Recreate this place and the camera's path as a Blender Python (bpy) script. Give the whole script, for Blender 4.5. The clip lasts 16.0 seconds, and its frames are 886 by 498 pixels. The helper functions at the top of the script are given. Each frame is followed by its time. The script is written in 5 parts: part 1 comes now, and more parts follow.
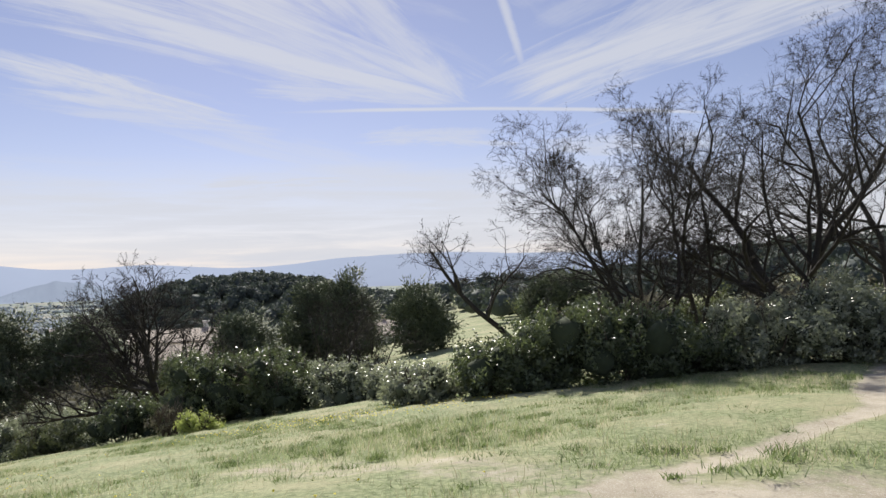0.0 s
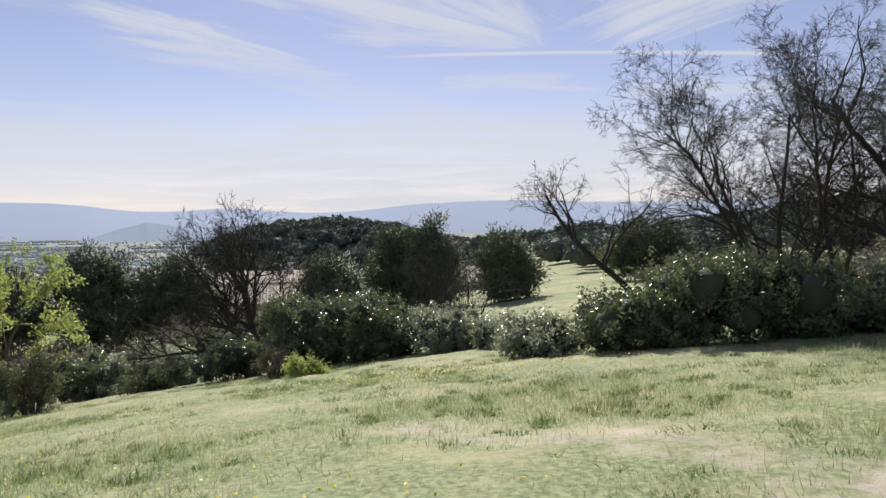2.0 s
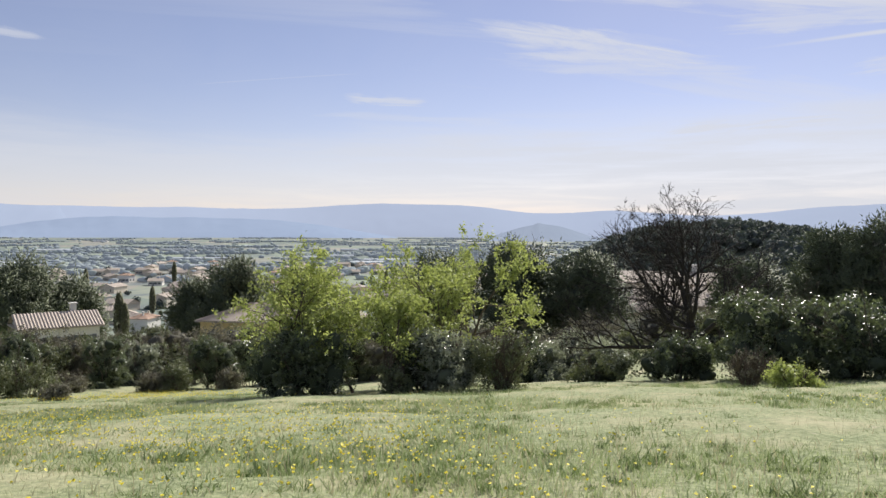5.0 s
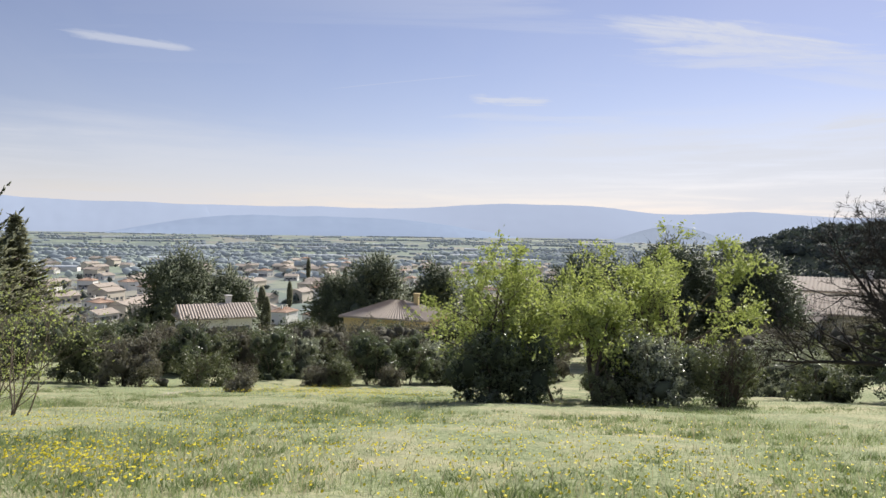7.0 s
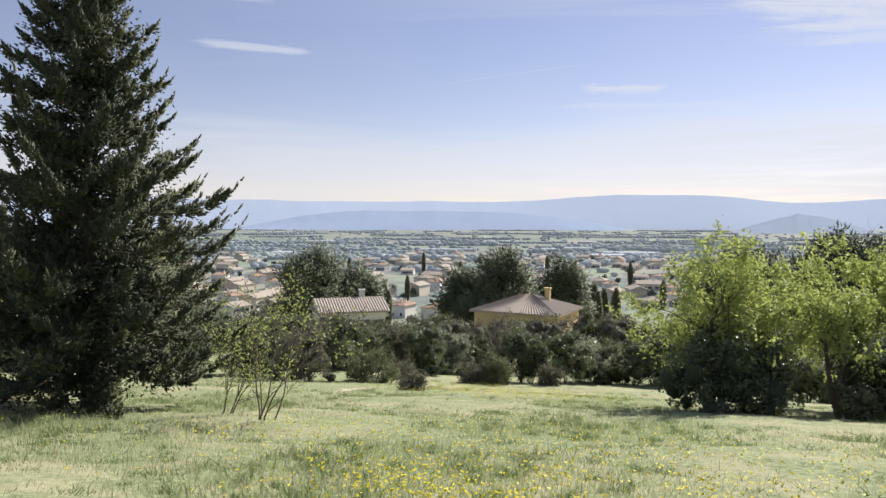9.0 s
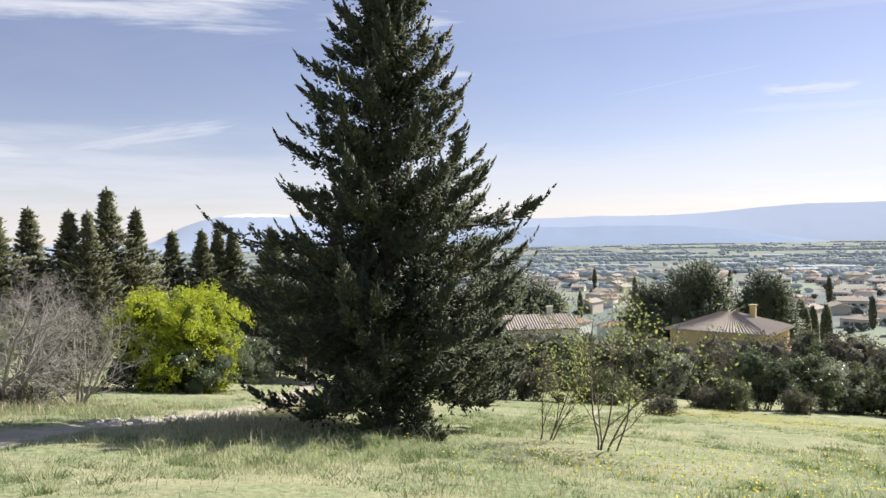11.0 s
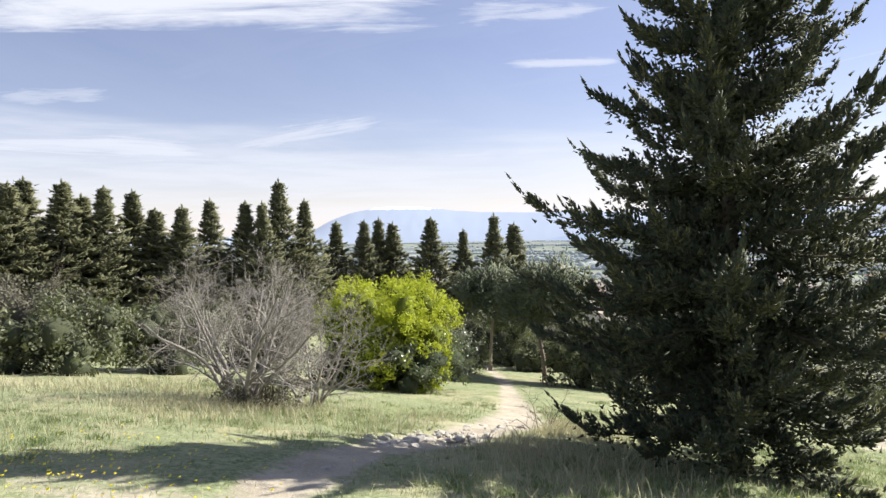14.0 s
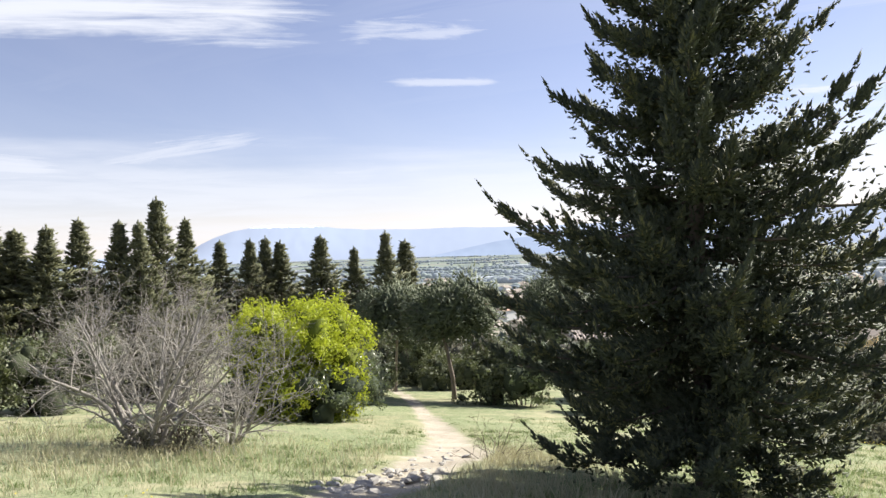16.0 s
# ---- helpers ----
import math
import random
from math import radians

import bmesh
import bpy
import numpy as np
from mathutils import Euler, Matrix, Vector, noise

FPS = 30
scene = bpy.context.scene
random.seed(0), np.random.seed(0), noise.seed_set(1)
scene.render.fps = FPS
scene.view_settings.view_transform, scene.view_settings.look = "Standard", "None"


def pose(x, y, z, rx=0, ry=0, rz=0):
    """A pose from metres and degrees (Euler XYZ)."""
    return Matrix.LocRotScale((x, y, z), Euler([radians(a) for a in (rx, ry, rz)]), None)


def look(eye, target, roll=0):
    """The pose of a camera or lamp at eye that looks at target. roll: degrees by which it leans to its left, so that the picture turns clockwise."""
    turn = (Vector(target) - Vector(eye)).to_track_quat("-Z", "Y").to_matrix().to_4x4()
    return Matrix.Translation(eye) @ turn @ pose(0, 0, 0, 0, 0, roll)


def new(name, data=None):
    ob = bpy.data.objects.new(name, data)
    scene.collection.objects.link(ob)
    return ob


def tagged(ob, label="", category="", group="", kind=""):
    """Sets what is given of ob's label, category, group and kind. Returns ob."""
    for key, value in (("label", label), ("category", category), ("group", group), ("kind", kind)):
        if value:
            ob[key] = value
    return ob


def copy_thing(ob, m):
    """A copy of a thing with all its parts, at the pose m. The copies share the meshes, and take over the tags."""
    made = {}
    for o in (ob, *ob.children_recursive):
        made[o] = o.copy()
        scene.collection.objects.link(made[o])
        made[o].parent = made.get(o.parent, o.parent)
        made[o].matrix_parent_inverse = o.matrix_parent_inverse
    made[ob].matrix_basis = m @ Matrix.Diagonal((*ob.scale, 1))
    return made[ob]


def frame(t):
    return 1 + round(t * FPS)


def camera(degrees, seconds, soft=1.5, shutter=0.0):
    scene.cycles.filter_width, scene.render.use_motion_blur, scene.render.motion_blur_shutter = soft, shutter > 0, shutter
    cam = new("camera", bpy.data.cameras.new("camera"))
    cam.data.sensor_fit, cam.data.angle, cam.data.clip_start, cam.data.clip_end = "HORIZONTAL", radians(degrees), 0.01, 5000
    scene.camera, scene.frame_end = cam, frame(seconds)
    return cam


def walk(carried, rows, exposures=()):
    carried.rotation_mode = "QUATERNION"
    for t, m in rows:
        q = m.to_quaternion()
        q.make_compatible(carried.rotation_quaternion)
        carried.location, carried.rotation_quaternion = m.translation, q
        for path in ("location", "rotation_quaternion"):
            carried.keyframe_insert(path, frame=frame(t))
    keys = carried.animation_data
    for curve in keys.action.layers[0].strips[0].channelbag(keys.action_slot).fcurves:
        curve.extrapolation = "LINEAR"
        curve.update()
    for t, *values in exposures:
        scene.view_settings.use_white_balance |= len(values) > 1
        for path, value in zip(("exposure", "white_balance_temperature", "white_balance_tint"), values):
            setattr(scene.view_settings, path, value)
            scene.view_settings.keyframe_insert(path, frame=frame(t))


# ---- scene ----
cam = camera(64.3, 16.0)
PATH = [
    (0, (-0.009, 0.048, 0.047), (-0.011, 2.046, 0.128), -1.9),
    (0.5, (-0.234, 0.297, 0.05), (-0.294, 2.296, 0.057), -1.8),
    (1, (-0.45, 0.587, 0.024), (-0.551, 2.584, -0.027), -1.4),
    (1.5, (-0.76, 0.898, 0.003), (-0.93, 2.889, -0.068), -1.0),
    (2, (-1.094, 1.138, -0.008), (-1.307, 3.125, -0.071), -0.9),
    (2.5, (-1.445, 1.384, -0.041), (-1.655, 3.372, -0.092), -1.1),
    (3, (-1.794, 1.576, -0.101), (-2.028, 3.562, -0.134), -1.3),
    (3.5, (-2.167, 1.637, -0.142), (-2.795, 3.535, -0.173), -0.9),
    (4, (-2.561, 1.665, -0.207), (-3.492, 3.435, -0.232), -0.1),
    (4.5, (-3.016, 1.606, -0.294), (-4.131, 3.267, -0.326), 0.4),
    (5, (-3.561, 1.545, -0.361), (-4.752, 3.151, -0.412), 0.3),
    (5.2, (-3.77, 1.493, -0.364), (-4.987, 3.079, -0.421), 0.2),
    (7.3, (-6.618, 1.154, -0.538), (-8.089, 2.508, -0.607), 0.4),
    (7.4, (-6.74, 1.108, -0.538), (-8.215, 2.456, -0.618), 0.1),
    (7.5, (-6.853, 1.063, -0.529), (-8.344, 2.394, -0.602), 0.3),
    (8, (-7.445, 0.812, -0.52), (-8.988, 2.082, -0.592), 0.1),
    (8.5, (-8.096, 0.57, -0.577), (-9.689, 1.776, -0.652), 0.2),
    (9, (-8.621, 0.244, -0.571), (-10.267, 1.377, -0.646), 0.1),
    (9.2, (-8.846, 0.11, -0.566), (-10.517, 1.207, -0.642), 0.0),
    (11.3, (-11.165, -1.62, -0.717), (-13.051, -0.956, -0.765), -1.1),
    (11.4, (-11.303, -1.677, -0.727), (-13.196, -1.035, -0.784), -1.1),
    (11.5, (-11.401, -1.776, -0.717), (-13.307, -1.172, -0.768), -1.2),
    (12, (-11.972, -2.078, -0.745), (-13.932, -1.683, -0.793), -1.1),
    (12.5, (-12.504, -2.418, -0.763), (-14.468, -2.046, -0.81), -1.2),
    (13, (-13.068, -2.713, -0.807), (-15.034, -2.346, -0.852), -0.9),
    (13.5, (-13.577, -3.033, -0.793), (-15.545, -2.681, -0.835), -0.9),
    (14, (-14.115, -3.301, -0.786), (-16.086, -2.963, -0.824), -1.0),
    (14.5, (-14.519, -3.573, -0.787), (-16.49, -3.235, -0.82), -1.3),
    (15, (-14.892, -3.745, -0.784), (-16.856, -3.367, -0.809), -1.7),
    (15.5, (-15.136, -3.893, -0.797), (-17.072, -3.39, -0.809), -1.8),
    (16, (-15.311, -3.979, -0.784), (-17.201, -3.325, -0.782), -2.0),
]
walk(cam, [(t, look(eye, target, roll)) for t, eye, target, roll in PATH],
     exposures=[(0, 0.5), (4, 0.53), (9, 0.68), (12, 0.92), (16, 1.05)])

# ---- world, sun, exposure ----
SUN_AZ, SUN_EL = 13.0, 37.0      # degrees left of +y, degrees above the horizon
sun_dir = Vector((-math.sin(radians(SUN_AZ)) * math.cos(radians(SUN_EL)),
                  math.cos(radians(SUN_AZ)) * math.cos(radians(SUN_EL)), math.sin(radians(SUN_EL))))
sun = new("sun", bpy.data.lights.new("sun", "SUN"))
sun.data.energy, sun.data.angle, sun.data.color = 5.0, radians(0.55), (1.0, 0.95, 0.86)
sun.matrix_world = look(sun_dir * 50, (0, 0, 0))


class Nodes:
    """Short ways to write a node tree."""

    def __init__(self, tree):
        self.tree = tree

    def put(self, socket, value):
        if isinstance(value, bpy.types.NodeSocket):
            self.tree.links.new(value, socket)
        else:
            socket.default_value = value

    def math(self, op, a, b=0.0, c=0.0, clamp=False):
        n = self.tree.nodes.new("ShaderNodeMath")
        n.operation, n.use_clamp = op, clamp
        for s, v in zip(n.inputs, (a, b, c)):
            self.put(s, v)
        return n.outputs[0]

    def mix(self, fac, a, b, mode="MIX"):
        n = self.tree.nodes.new("ShaderNodeMix")
        n.data_type, n.blend_type = "RGBA", mode
        self.put(n.inputs[0], fac)
        self.put(n.inputs[6], a if isinstance(a, bpy.types.NodeSocket) else (*a, 1))
        self.put(n.inputs[7], b if isinstance(b, bpy.types.NodeSocket) else (*b, 1))
        return n.outputs[2]

    def noise(self, vector, scale, detail=4.0, rough=0.55, distort=0.0):
        n = self.tree.nodes.new("ShaderNodeTexNoise")
        if vector is not None:
            self.put(n.inputs["Vector"], vector)
        for key, v in (("Scale", scale), ("Detail", detail), ("Roughness", rough), ("Distortion", distort)):
            self.put(n.inputs[key], v)
        return n.outputs[0]

    def ramp(self, value, low, high, a=0.0, b=1.0):
        n = self.tree.nodes.new("ShaderNodeMapRange")
        n.interpolation_type = "SMOOTHSTEP"
        for s, v in zip(n.inputs, (value, low, high, a, b)):
            self.put(s, v)
        return n.outputs[0]

    def mapped(self, vector, loc=(0, 0, 0), turn=0.0, scale=(1, 1, 1)):
        """Turned first, then stretched and shifted."""
        if turn:
            first = self.tree.nodes.new("ShaderNodeMapping")
            self.put(first.inputs[0], vector)
            first.inputs[2].default_value = (0, 0, turn)
            vector = first.outputs[0]
        n = self.tree.nodes.new("ShaderNodeMapping")
        self.put(n.inputs[0], vector)
        n.inputs[1].default_value, n.inputs[3].default_value = loc, scale
        return n.outputs[0]


def make_world():
    world = bpy.data.worlds.new("sky")
    scene.world = world
    world.use_nodes = True
    tree = world.node_tree
    tree.nodes.clear()
    n = Nodes(tree)
    sky = tree.nodes.new("ShaderNodeTexSky")
    sky.sky_type, sky.sun_disc = "NISHITA", False
    sky.sun_elevation, sky.sun_rotation = radians(SUN_EL), radians(-SUN_AZ)
    sky.air_density, sky.dust_density, sky.ozone_density, sky.altitude = 1.0, 0.12, 2.0, 120
    way = tree.nodes.new("ShaderNodeTexCoord").outputs["Generated"]
    sep = tree.nodes.new("ShaderNodeSeparateXYZ")
    n.put(sep.inputs[0], way)
    x, y, z = sep.outputs
    up = n.math("MAXIMUM", z, 0.0)
    over = n.math("ADD", up, 0.13)
    flat = tree.nodes.new("ShaderNodeCombineXYZ")
    n.put(flat.inputs[0], n.math("DIVIDE", x, over))
    n.put(flat.inputs[1], n.math("DIVIDE", y, over))
    p = flat.outputs[0]
    # cirrus combed along one wind, and a finer set across it
    warp = n.mapped(p, (0.3, 0.1, 0), 0.0, (0.5, 0.5, 1))
    w = n.noise(warp, 1.1, 3, 0.5)
    px = n.math("DIVIDE", x, over)
    c1 = n.noise(n.mapped(p, (0.4, 0.9, 0), radians(-50), (0.40, 2.3, 1)), 1.35, 8, 0.60, 0.45)
    c2 = n.noise(n.mapped(p, (4.1, 2.3, 0), radians(50), (0.40, 2.3, 1)), 1.35, 8, 0.60, 0.45)
    east = n.ramp(px, 0.15, 0.45)
    streak = n.math("ADD", n.math("MULTIPLY", c1, n.math("SUBTRACT", 1.0, east)), n.math("MULTIPLY", c2, east))
    cover = n.ramp(n.math("ADD", n.math("MULTIPLY", streak, 0.8), n.math("MULTIPLY", w, 0.4)), 0.555, 0.72)
    wisp = n.math("MULTIPLY", n.ramp(n.noise(n.mapped(p, (2.2, 7.1, 0), radians(-20), (0.8, 2.2, 1)), 2.6, 7, 0.6, 0.6), 0.60, 0.76), 0.6)
    cirrus = n.math("MAXIMUM", cover, wisp)
    # the west of the sky is clearer
    side = n.ramp(px, -2.3, -0.9, 0.22, 0.95)
    cirrus = n.math("MULTIPLY", n.math("MULTIPLY", cirrus, n.math("MULTIPLY", side, 0.45)), n.ramp(up, 0.06, 0.22, 0.35, 1.0), clamp=True)
    # long veil low over the horizon
    lay = n.mapped(way, (0, 0, 0.4), 0.0, (1.6, 1.6, 16))
    veil_n = n.noise(lay, 1.6, 6, 0.55, 0.3)
    edge = n.math("ADD", up, n.math("MULTIPLY", n.math("SUBTRACT", veil_n, 0.5), 0.16))
    torn = n.noise(n.mapped(way, (0.7, 0, 0.2), 0.0, (2.2, 2.2, 30)), 2.4, 7, 0.62, 0.4)
    veil = n.math("MULTIPLY", n.ramp(edge, 0.17, 0.09), n.math("MULTIPLY", n.ramp(torn, 0.30, 0.62, 0.42, 0.80), n.ramp(n.math("DIVIDE", x, over), -3.6, -1.0, 0.62, 1.0)))
    low = n.math("ADD", n.math("MULTIPLY", n.ramp(up, 0.06, 0.0), 0.22), n.math("MULTIPLY", n.noise(n.mapped(p, (1, 2, 0), radians(35), (0.5, 1.6, 1)), 1.2, 6, 0.6, 0.4), 0.16))
    # vapour trails, hardly frayed, and torn banks of cirrus
    def streak_between(ax0, ay0, bx0, by0, width, strength, fray, grain):
        dx, dy = bx0 - ax0, by0 - ay0
        length = math.hypot(dx, dy)
        turn = tree.nodes.new("ShaderNodeMapping")
        turn.vector_type = "TEXTURE"
        n.put(turn.inputs[0], p)
        turn.inputs[1].default_value = (ax0, ay0, 0)
        turn.inputs[2].default_value = (0, 0, math.atan2(dy, dx))
        parts = tree.nodes.new("ShaderNodeSeparateXYZ")
        n.put(parts.inputs[0], turn.outputs[0])
        grainy = n.noise(n.mapped(turn.outputs[0], (ax0 * 3, by0 * 5, 0), 0.0, (0.45, grain * 0.6, 1)), 2.6 / max(0.3, length * 0.45), 9, 0.68, 0.7)
        loose = n.math("SUBTRACT", n.noise(p, 2.2 / max(width * 5, 0.25), 5, 0.6), 0.5)
        across = n.math("ABSOLUTE", n.math("ADD", parts.outputs[1], n.math("MULTIPLY", loose, width * fray)))
        body = n.math("MULTIPLY", n.ramp(across, width, 0.0), n.math("MULTIPLY", n.ramp(parts.outputs[0], -0.08 * length, 0.3 * length), n.ramp(parts.outputs[0], 1.06 * length, 0.75 * length)))
        lit = n.ramp(n.math("ADD", n.math("MULTIPLY", body, 0.8), n.math("MULTIPLY", n.math("SUBTRACT", grainy, 0.5), fray * 1.7)), 0.12, 0.95)
        return n.math("MULTIPLY", n.math("MULTIPLY", lit, n.ramp(body, 0.0, 0.2)), strength)

    trails = None
    for row in TRAILS + BANKS:
        t = streak_between(*row)
        trails = t if trails is None else n.math("MAXIMUM", trails, t)
    cloud = n.math("MAXIMUM", n.math("MAXIMUM", cirrus, trails), n.math("ADD", veil, low), clamp=True)
    colour = n.mix(cloud, n.mix(1.0, sky.outputs[0], (1.25, 1.005, 1.06), "MULTIPLY"), CLOUD)
    back = tree.nodes.new("ShaderNodeBackground")
    n.put(back.inputs[0], colour)
    back.inputs[1].default_value = SKY
    out = tree.nodes.new("ShaderNodeOutputWorld")
    tree.links.new(back.outputs[0], out.inputs[0])


# where trails and banks of cirrus lie: two ends on the cloud deck, width, strength, fraying, combing
TRAILS = [(-0.75, 2.62, 1.3, 2.75, 0.045, 0.95, 0.25, 3), (0.31, 2.42, 0.06, 1.35, 0.03, 0.75, 0.3, 3), (-2.65, 1.66, -1.86, 2.11, 0.016, 0.28, 0.3, 3)]
BANKS = [(-1.35, 1.9, -0.75, 2.75, 0.193, 0.81, 1.2, 4), (-1.25, 1.5, 0.14, 2.68, 0.298, 0.81, 1.1, 6), (-0.95, 1.25, 0.12, 2.66, 0.28, 0.76, 1.1, 7),
         (-0.35, 1.5, 0.12, 2.66, 0.175, 0.66, 1.0, 6), (1.25, 1.5, 0.2, 2.68, 0.42, 0.81, 1.0, 6), (0.85, 1.5, 0.3, 2.6, 0.21, 0.57, 1.0, 6),
         (-1.35, 3.56, -0.3, 3.64, 0.228, 0.85, 1.3, 3), (-0.42, 3.95, 0.1, 4.04, 0.175, 0.76, 1.3, 3), (-0.4, 3.0, 0.28, 3.0, 0.21, 0.57, 1.5, 2),
         (-2.24, 2.2, -1.95, 2.56, 0.123, 0.71, 1.2, 3), (-2.6, 0.66, -2.48, 1.14, 0.088, 0.57, 1.0, 3), (-1.36, 2.2, -0.75, 2.78, 0.175, 0.71, 1.2, 4),
         (-2.3, -1.3, -2.1, 0.5, 0.298, 0.9, 1.1, 4), (-2.2, 0.4, -2.05, 0.9, 0.158, 0.52, 1.3, 3), (-3.6, -1.9, -4.05, -0.45, 0.49, 0.71, 1.0, 4),
         (-4.0, -0.6, -3.3, 0.36, 0.263, 0.57, 1.1, 4), (-3.05, -1.3, -2.98, -0.78, 0.158, 0.38, 1.2, 3), (-0.7, 2.35, 0.1, 2.62, 0.16, 0.6, 1.3, 5),
         (-1.5, 2.3, -0.6, 2.9, 0.14, 0.5, 1.4, 4), (-2.6, 2.3, -1.7, 3.1, 0.16, 0.35, 1.3, 3), (-0.15, 2.95, 0.4, 3.2, 0.12, 0.6, 1.6, 3),
         (0.3, 3.2, 1.4, 3.1, 0.3, 0.6, 1.2, 3)]
SKY = 0.062
CLOUD = (7.7, 7.9, 8.6)
make_world()


# ---- materials ----
def material(name):
    m = bpy.data.materials.new(name)
    m.use_nodes = True
    m.node_tree.nodes.clear()
    return m, Nodes(m.node_tree)


def finish(m, n, shader, bump=None):
    out = m.node_tree.nodes.new("ShaderNodeOutputMaterial")
    m.node_tree.links.new(shader, out.inputs[0])
    return m


def principled(n, colour, rough=0.6, spec=0.5, normal=None, metal=0.0):
    s = n.tree.nodes.new("ShaderNodeBsdfPrincipled")
    n.put(s.inputs["Base Color"], colour if isinstance(colour, bpy.types.NodeSocket) else (*colour, 1))
    n.put(s.inputs["Roughness"], rough)
    n.put(s.inputs["Specular IOR Level"], spec)
    n.put(s.inputs["Metallic"], metal)
    if normal is not None:
        n.put(s.inputs["Normal"], normal)
    return s.outputs[0]


def bumped(n, height, strength=0.4, distance=0.02):
    b = n.tree.nodes.new("ShaderNodeBump")
    b.inputs["Strength"].default_value, b.inputs["Distance"].default_value = strength, distance
    n.put(b.inputs["Height"], height)
    return b.outputs[0]


def leaf(name, dark, light, rough=0.5, through_share=0.35, glow=(0.35, 0.5, 0.06), spec=0.5, haze_glow=0.0):
    """Foliage: each leaf with a tone of its own, patches of older growth, light passing through."""
    m, n = material(name)
    geo = n.tree.nodes.new("ShaderNodeNewGeometry")
    rand = geo.outputs["Random Per Island"]
    patch = n.noise(geo.outputs["Position"], 1.3, 3)
    fac = n.math("ADD", n.math("MULTIPLY", rand, 0.6), n.math("MULTIPLY", n.math("SUBTRACT", patch, 0.3), 0.9), clamp=True)
    col = n.mix(fac, dark, light)
    body = principled(n, col, rough, spec)
    if haze_glow:      # emission in place of haze over half a kilometre and more, as on the mountains
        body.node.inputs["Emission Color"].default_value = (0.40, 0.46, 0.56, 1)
        body.node.inputs["Emission Strength"].default_value = haze_glow
    tr = n.tree.nodes.new("ShaderNodeBsdfTranslucent")
    n.put(tr.inputs[0], n.mix(0.6, col, glow))
    mixer = n.tree.nodes.new("ShaderNodeMixShader")
    mixer.inputs[0].default_value = through_share
    n.tree.links.new(body, mixer.inputs[1])
    n.tree.links.new(tr.outputs[0], mixer.inputs[2])
    return finish(m, n, mixer.outputs[0])


def bark(name, dark, light):
    m, n = material(name)
    pos = n.tree.nodes.new("ShaderNodeNewGeometry").outputs["Position"]
    v = n.noise(n.mapped(pos, scale=(1, 1, 0.25)), 26, 5, 0.65)
    s = n.noise(pos, 2.2, 3)
    col = n.mix(n.math("ADD", n.math("MULTIPLY", v, 0.7), n.math("MULTIPLY", s, 0.35), clamp=True), dark, light)
    return finish(m, n, principled(n, col, 0.9, 0.2, bumped(n, v, 0.7, 0.02)))


def plain(name, a, b, scale=6.0, rough=0.8, bump=0.2, distance=0.01, stain=0.3):
    m, n = material(name)
    pos = n.tree.nodes.new("ShaderNodeNewGeometry").outputs["Position"]
    grain = n.noise(pos, scale * 8, 5, 0.6)
    wide = n.noise(pos, scale * 0.6, 3)
    col = n.mix(n.math("ADD", n.math("MULTIPLY", grain, 1 - stain), n.math("MULTIPLY", wide, stain), clamp=True), a, b)
    return finish(m, n, principled(n, col, rough, 0.3, bumped(n, grain, bump, distance)))


M = {}
M["holm"] = leaf("evergreen_leaf", (0.05, 0.066, 0.038), (0.16, 0.19, 0.105), 0.33, 0.3, (0.2, 0.25, 0.08), 0.6)
M["silver"] = leaf("grey_green_leaf", (0.15, 0.165, 0.115), (0.44, 0.46, 0.36), 0.32, 0.4, (0.34, 0.38, 0.2), 0.7)
M["olive"] = leaf("olive_leaf", (0.08, 0.092, 0.05), (0.20, 0.215, 0.12), 0.6, 0.25, (0.2, 0.24, 0.06))
M["brush"] = leaf("grey_brush", (0.10, 0.098, 0.075), (0.25, 0.24, 0.18), 0.8, 0.25, (0.2, 0.18, 0.1), 0.2)
M["spring"] = leaf("spring_leaf", (0.20, 0.25, 0.075), (0.42, 0.47, 0.17), 0.55, 0.42, (0.55, 0.62, 0.16), 0.3)
M["lime"] = leaf("lime_leaf", (0.30, 0.36, 0.03), (0.50, 0.53, 0.06), 0.55, 0.42, (0.55, 0.62, 0.05), 0.3)
M["juniper"] = leaf("juniper_scale_leaf", (0.033, 0.044, 0.029), (0.10, 0.113, 0.06), 0.65, 0.18, (0.16, 0.17, 0.05), 0.3)
# lighter olive copy of the leaf: sunlight on outer shoots, put in as colour
M["juniper_tip"] = leaf("juniper_lit_tip", (0.12, 0.125, 0.05), (0.28, 0.275, 0.125), 0.65, 0.3, (0.25, 0.24, 0.08), 0.3)
M["conifer"] = leaf("conifer_leaf", (0.08, 0.09, 0.05), (0.21, 0.21, 0.115), 0.7, 0.2, (0.15, 0.16, 0.05), 0.3)
M["pine"] = leaf("pine_needle", (0.08, 0.10, 0.06), (0.19, 0.22, 0.12), 0.6, 0.25, (0.15, 0.2, 0.05), 0.4)
# distant woods: a lighter bluish leaf colour carries their haze
M["wood_far"] = leaf("far_wood_hazed_leaf", (0.062, 0.078, 0.078), (0.13, 0.15, 0.135), 0.8, 0.15, (0.1, 0.13, 0.05), 0.2)
# trees of the plain: haze put into a pale bluish colour and emission
M["plain_trees"] = leaf("plain_tree_hazed_leaf", (0.15, 0.18, 0.195), (0.24, 0.27, 0.28), 0.9, 0.1, (0.12, 0.14, 0.1), 0.1, 0.16)
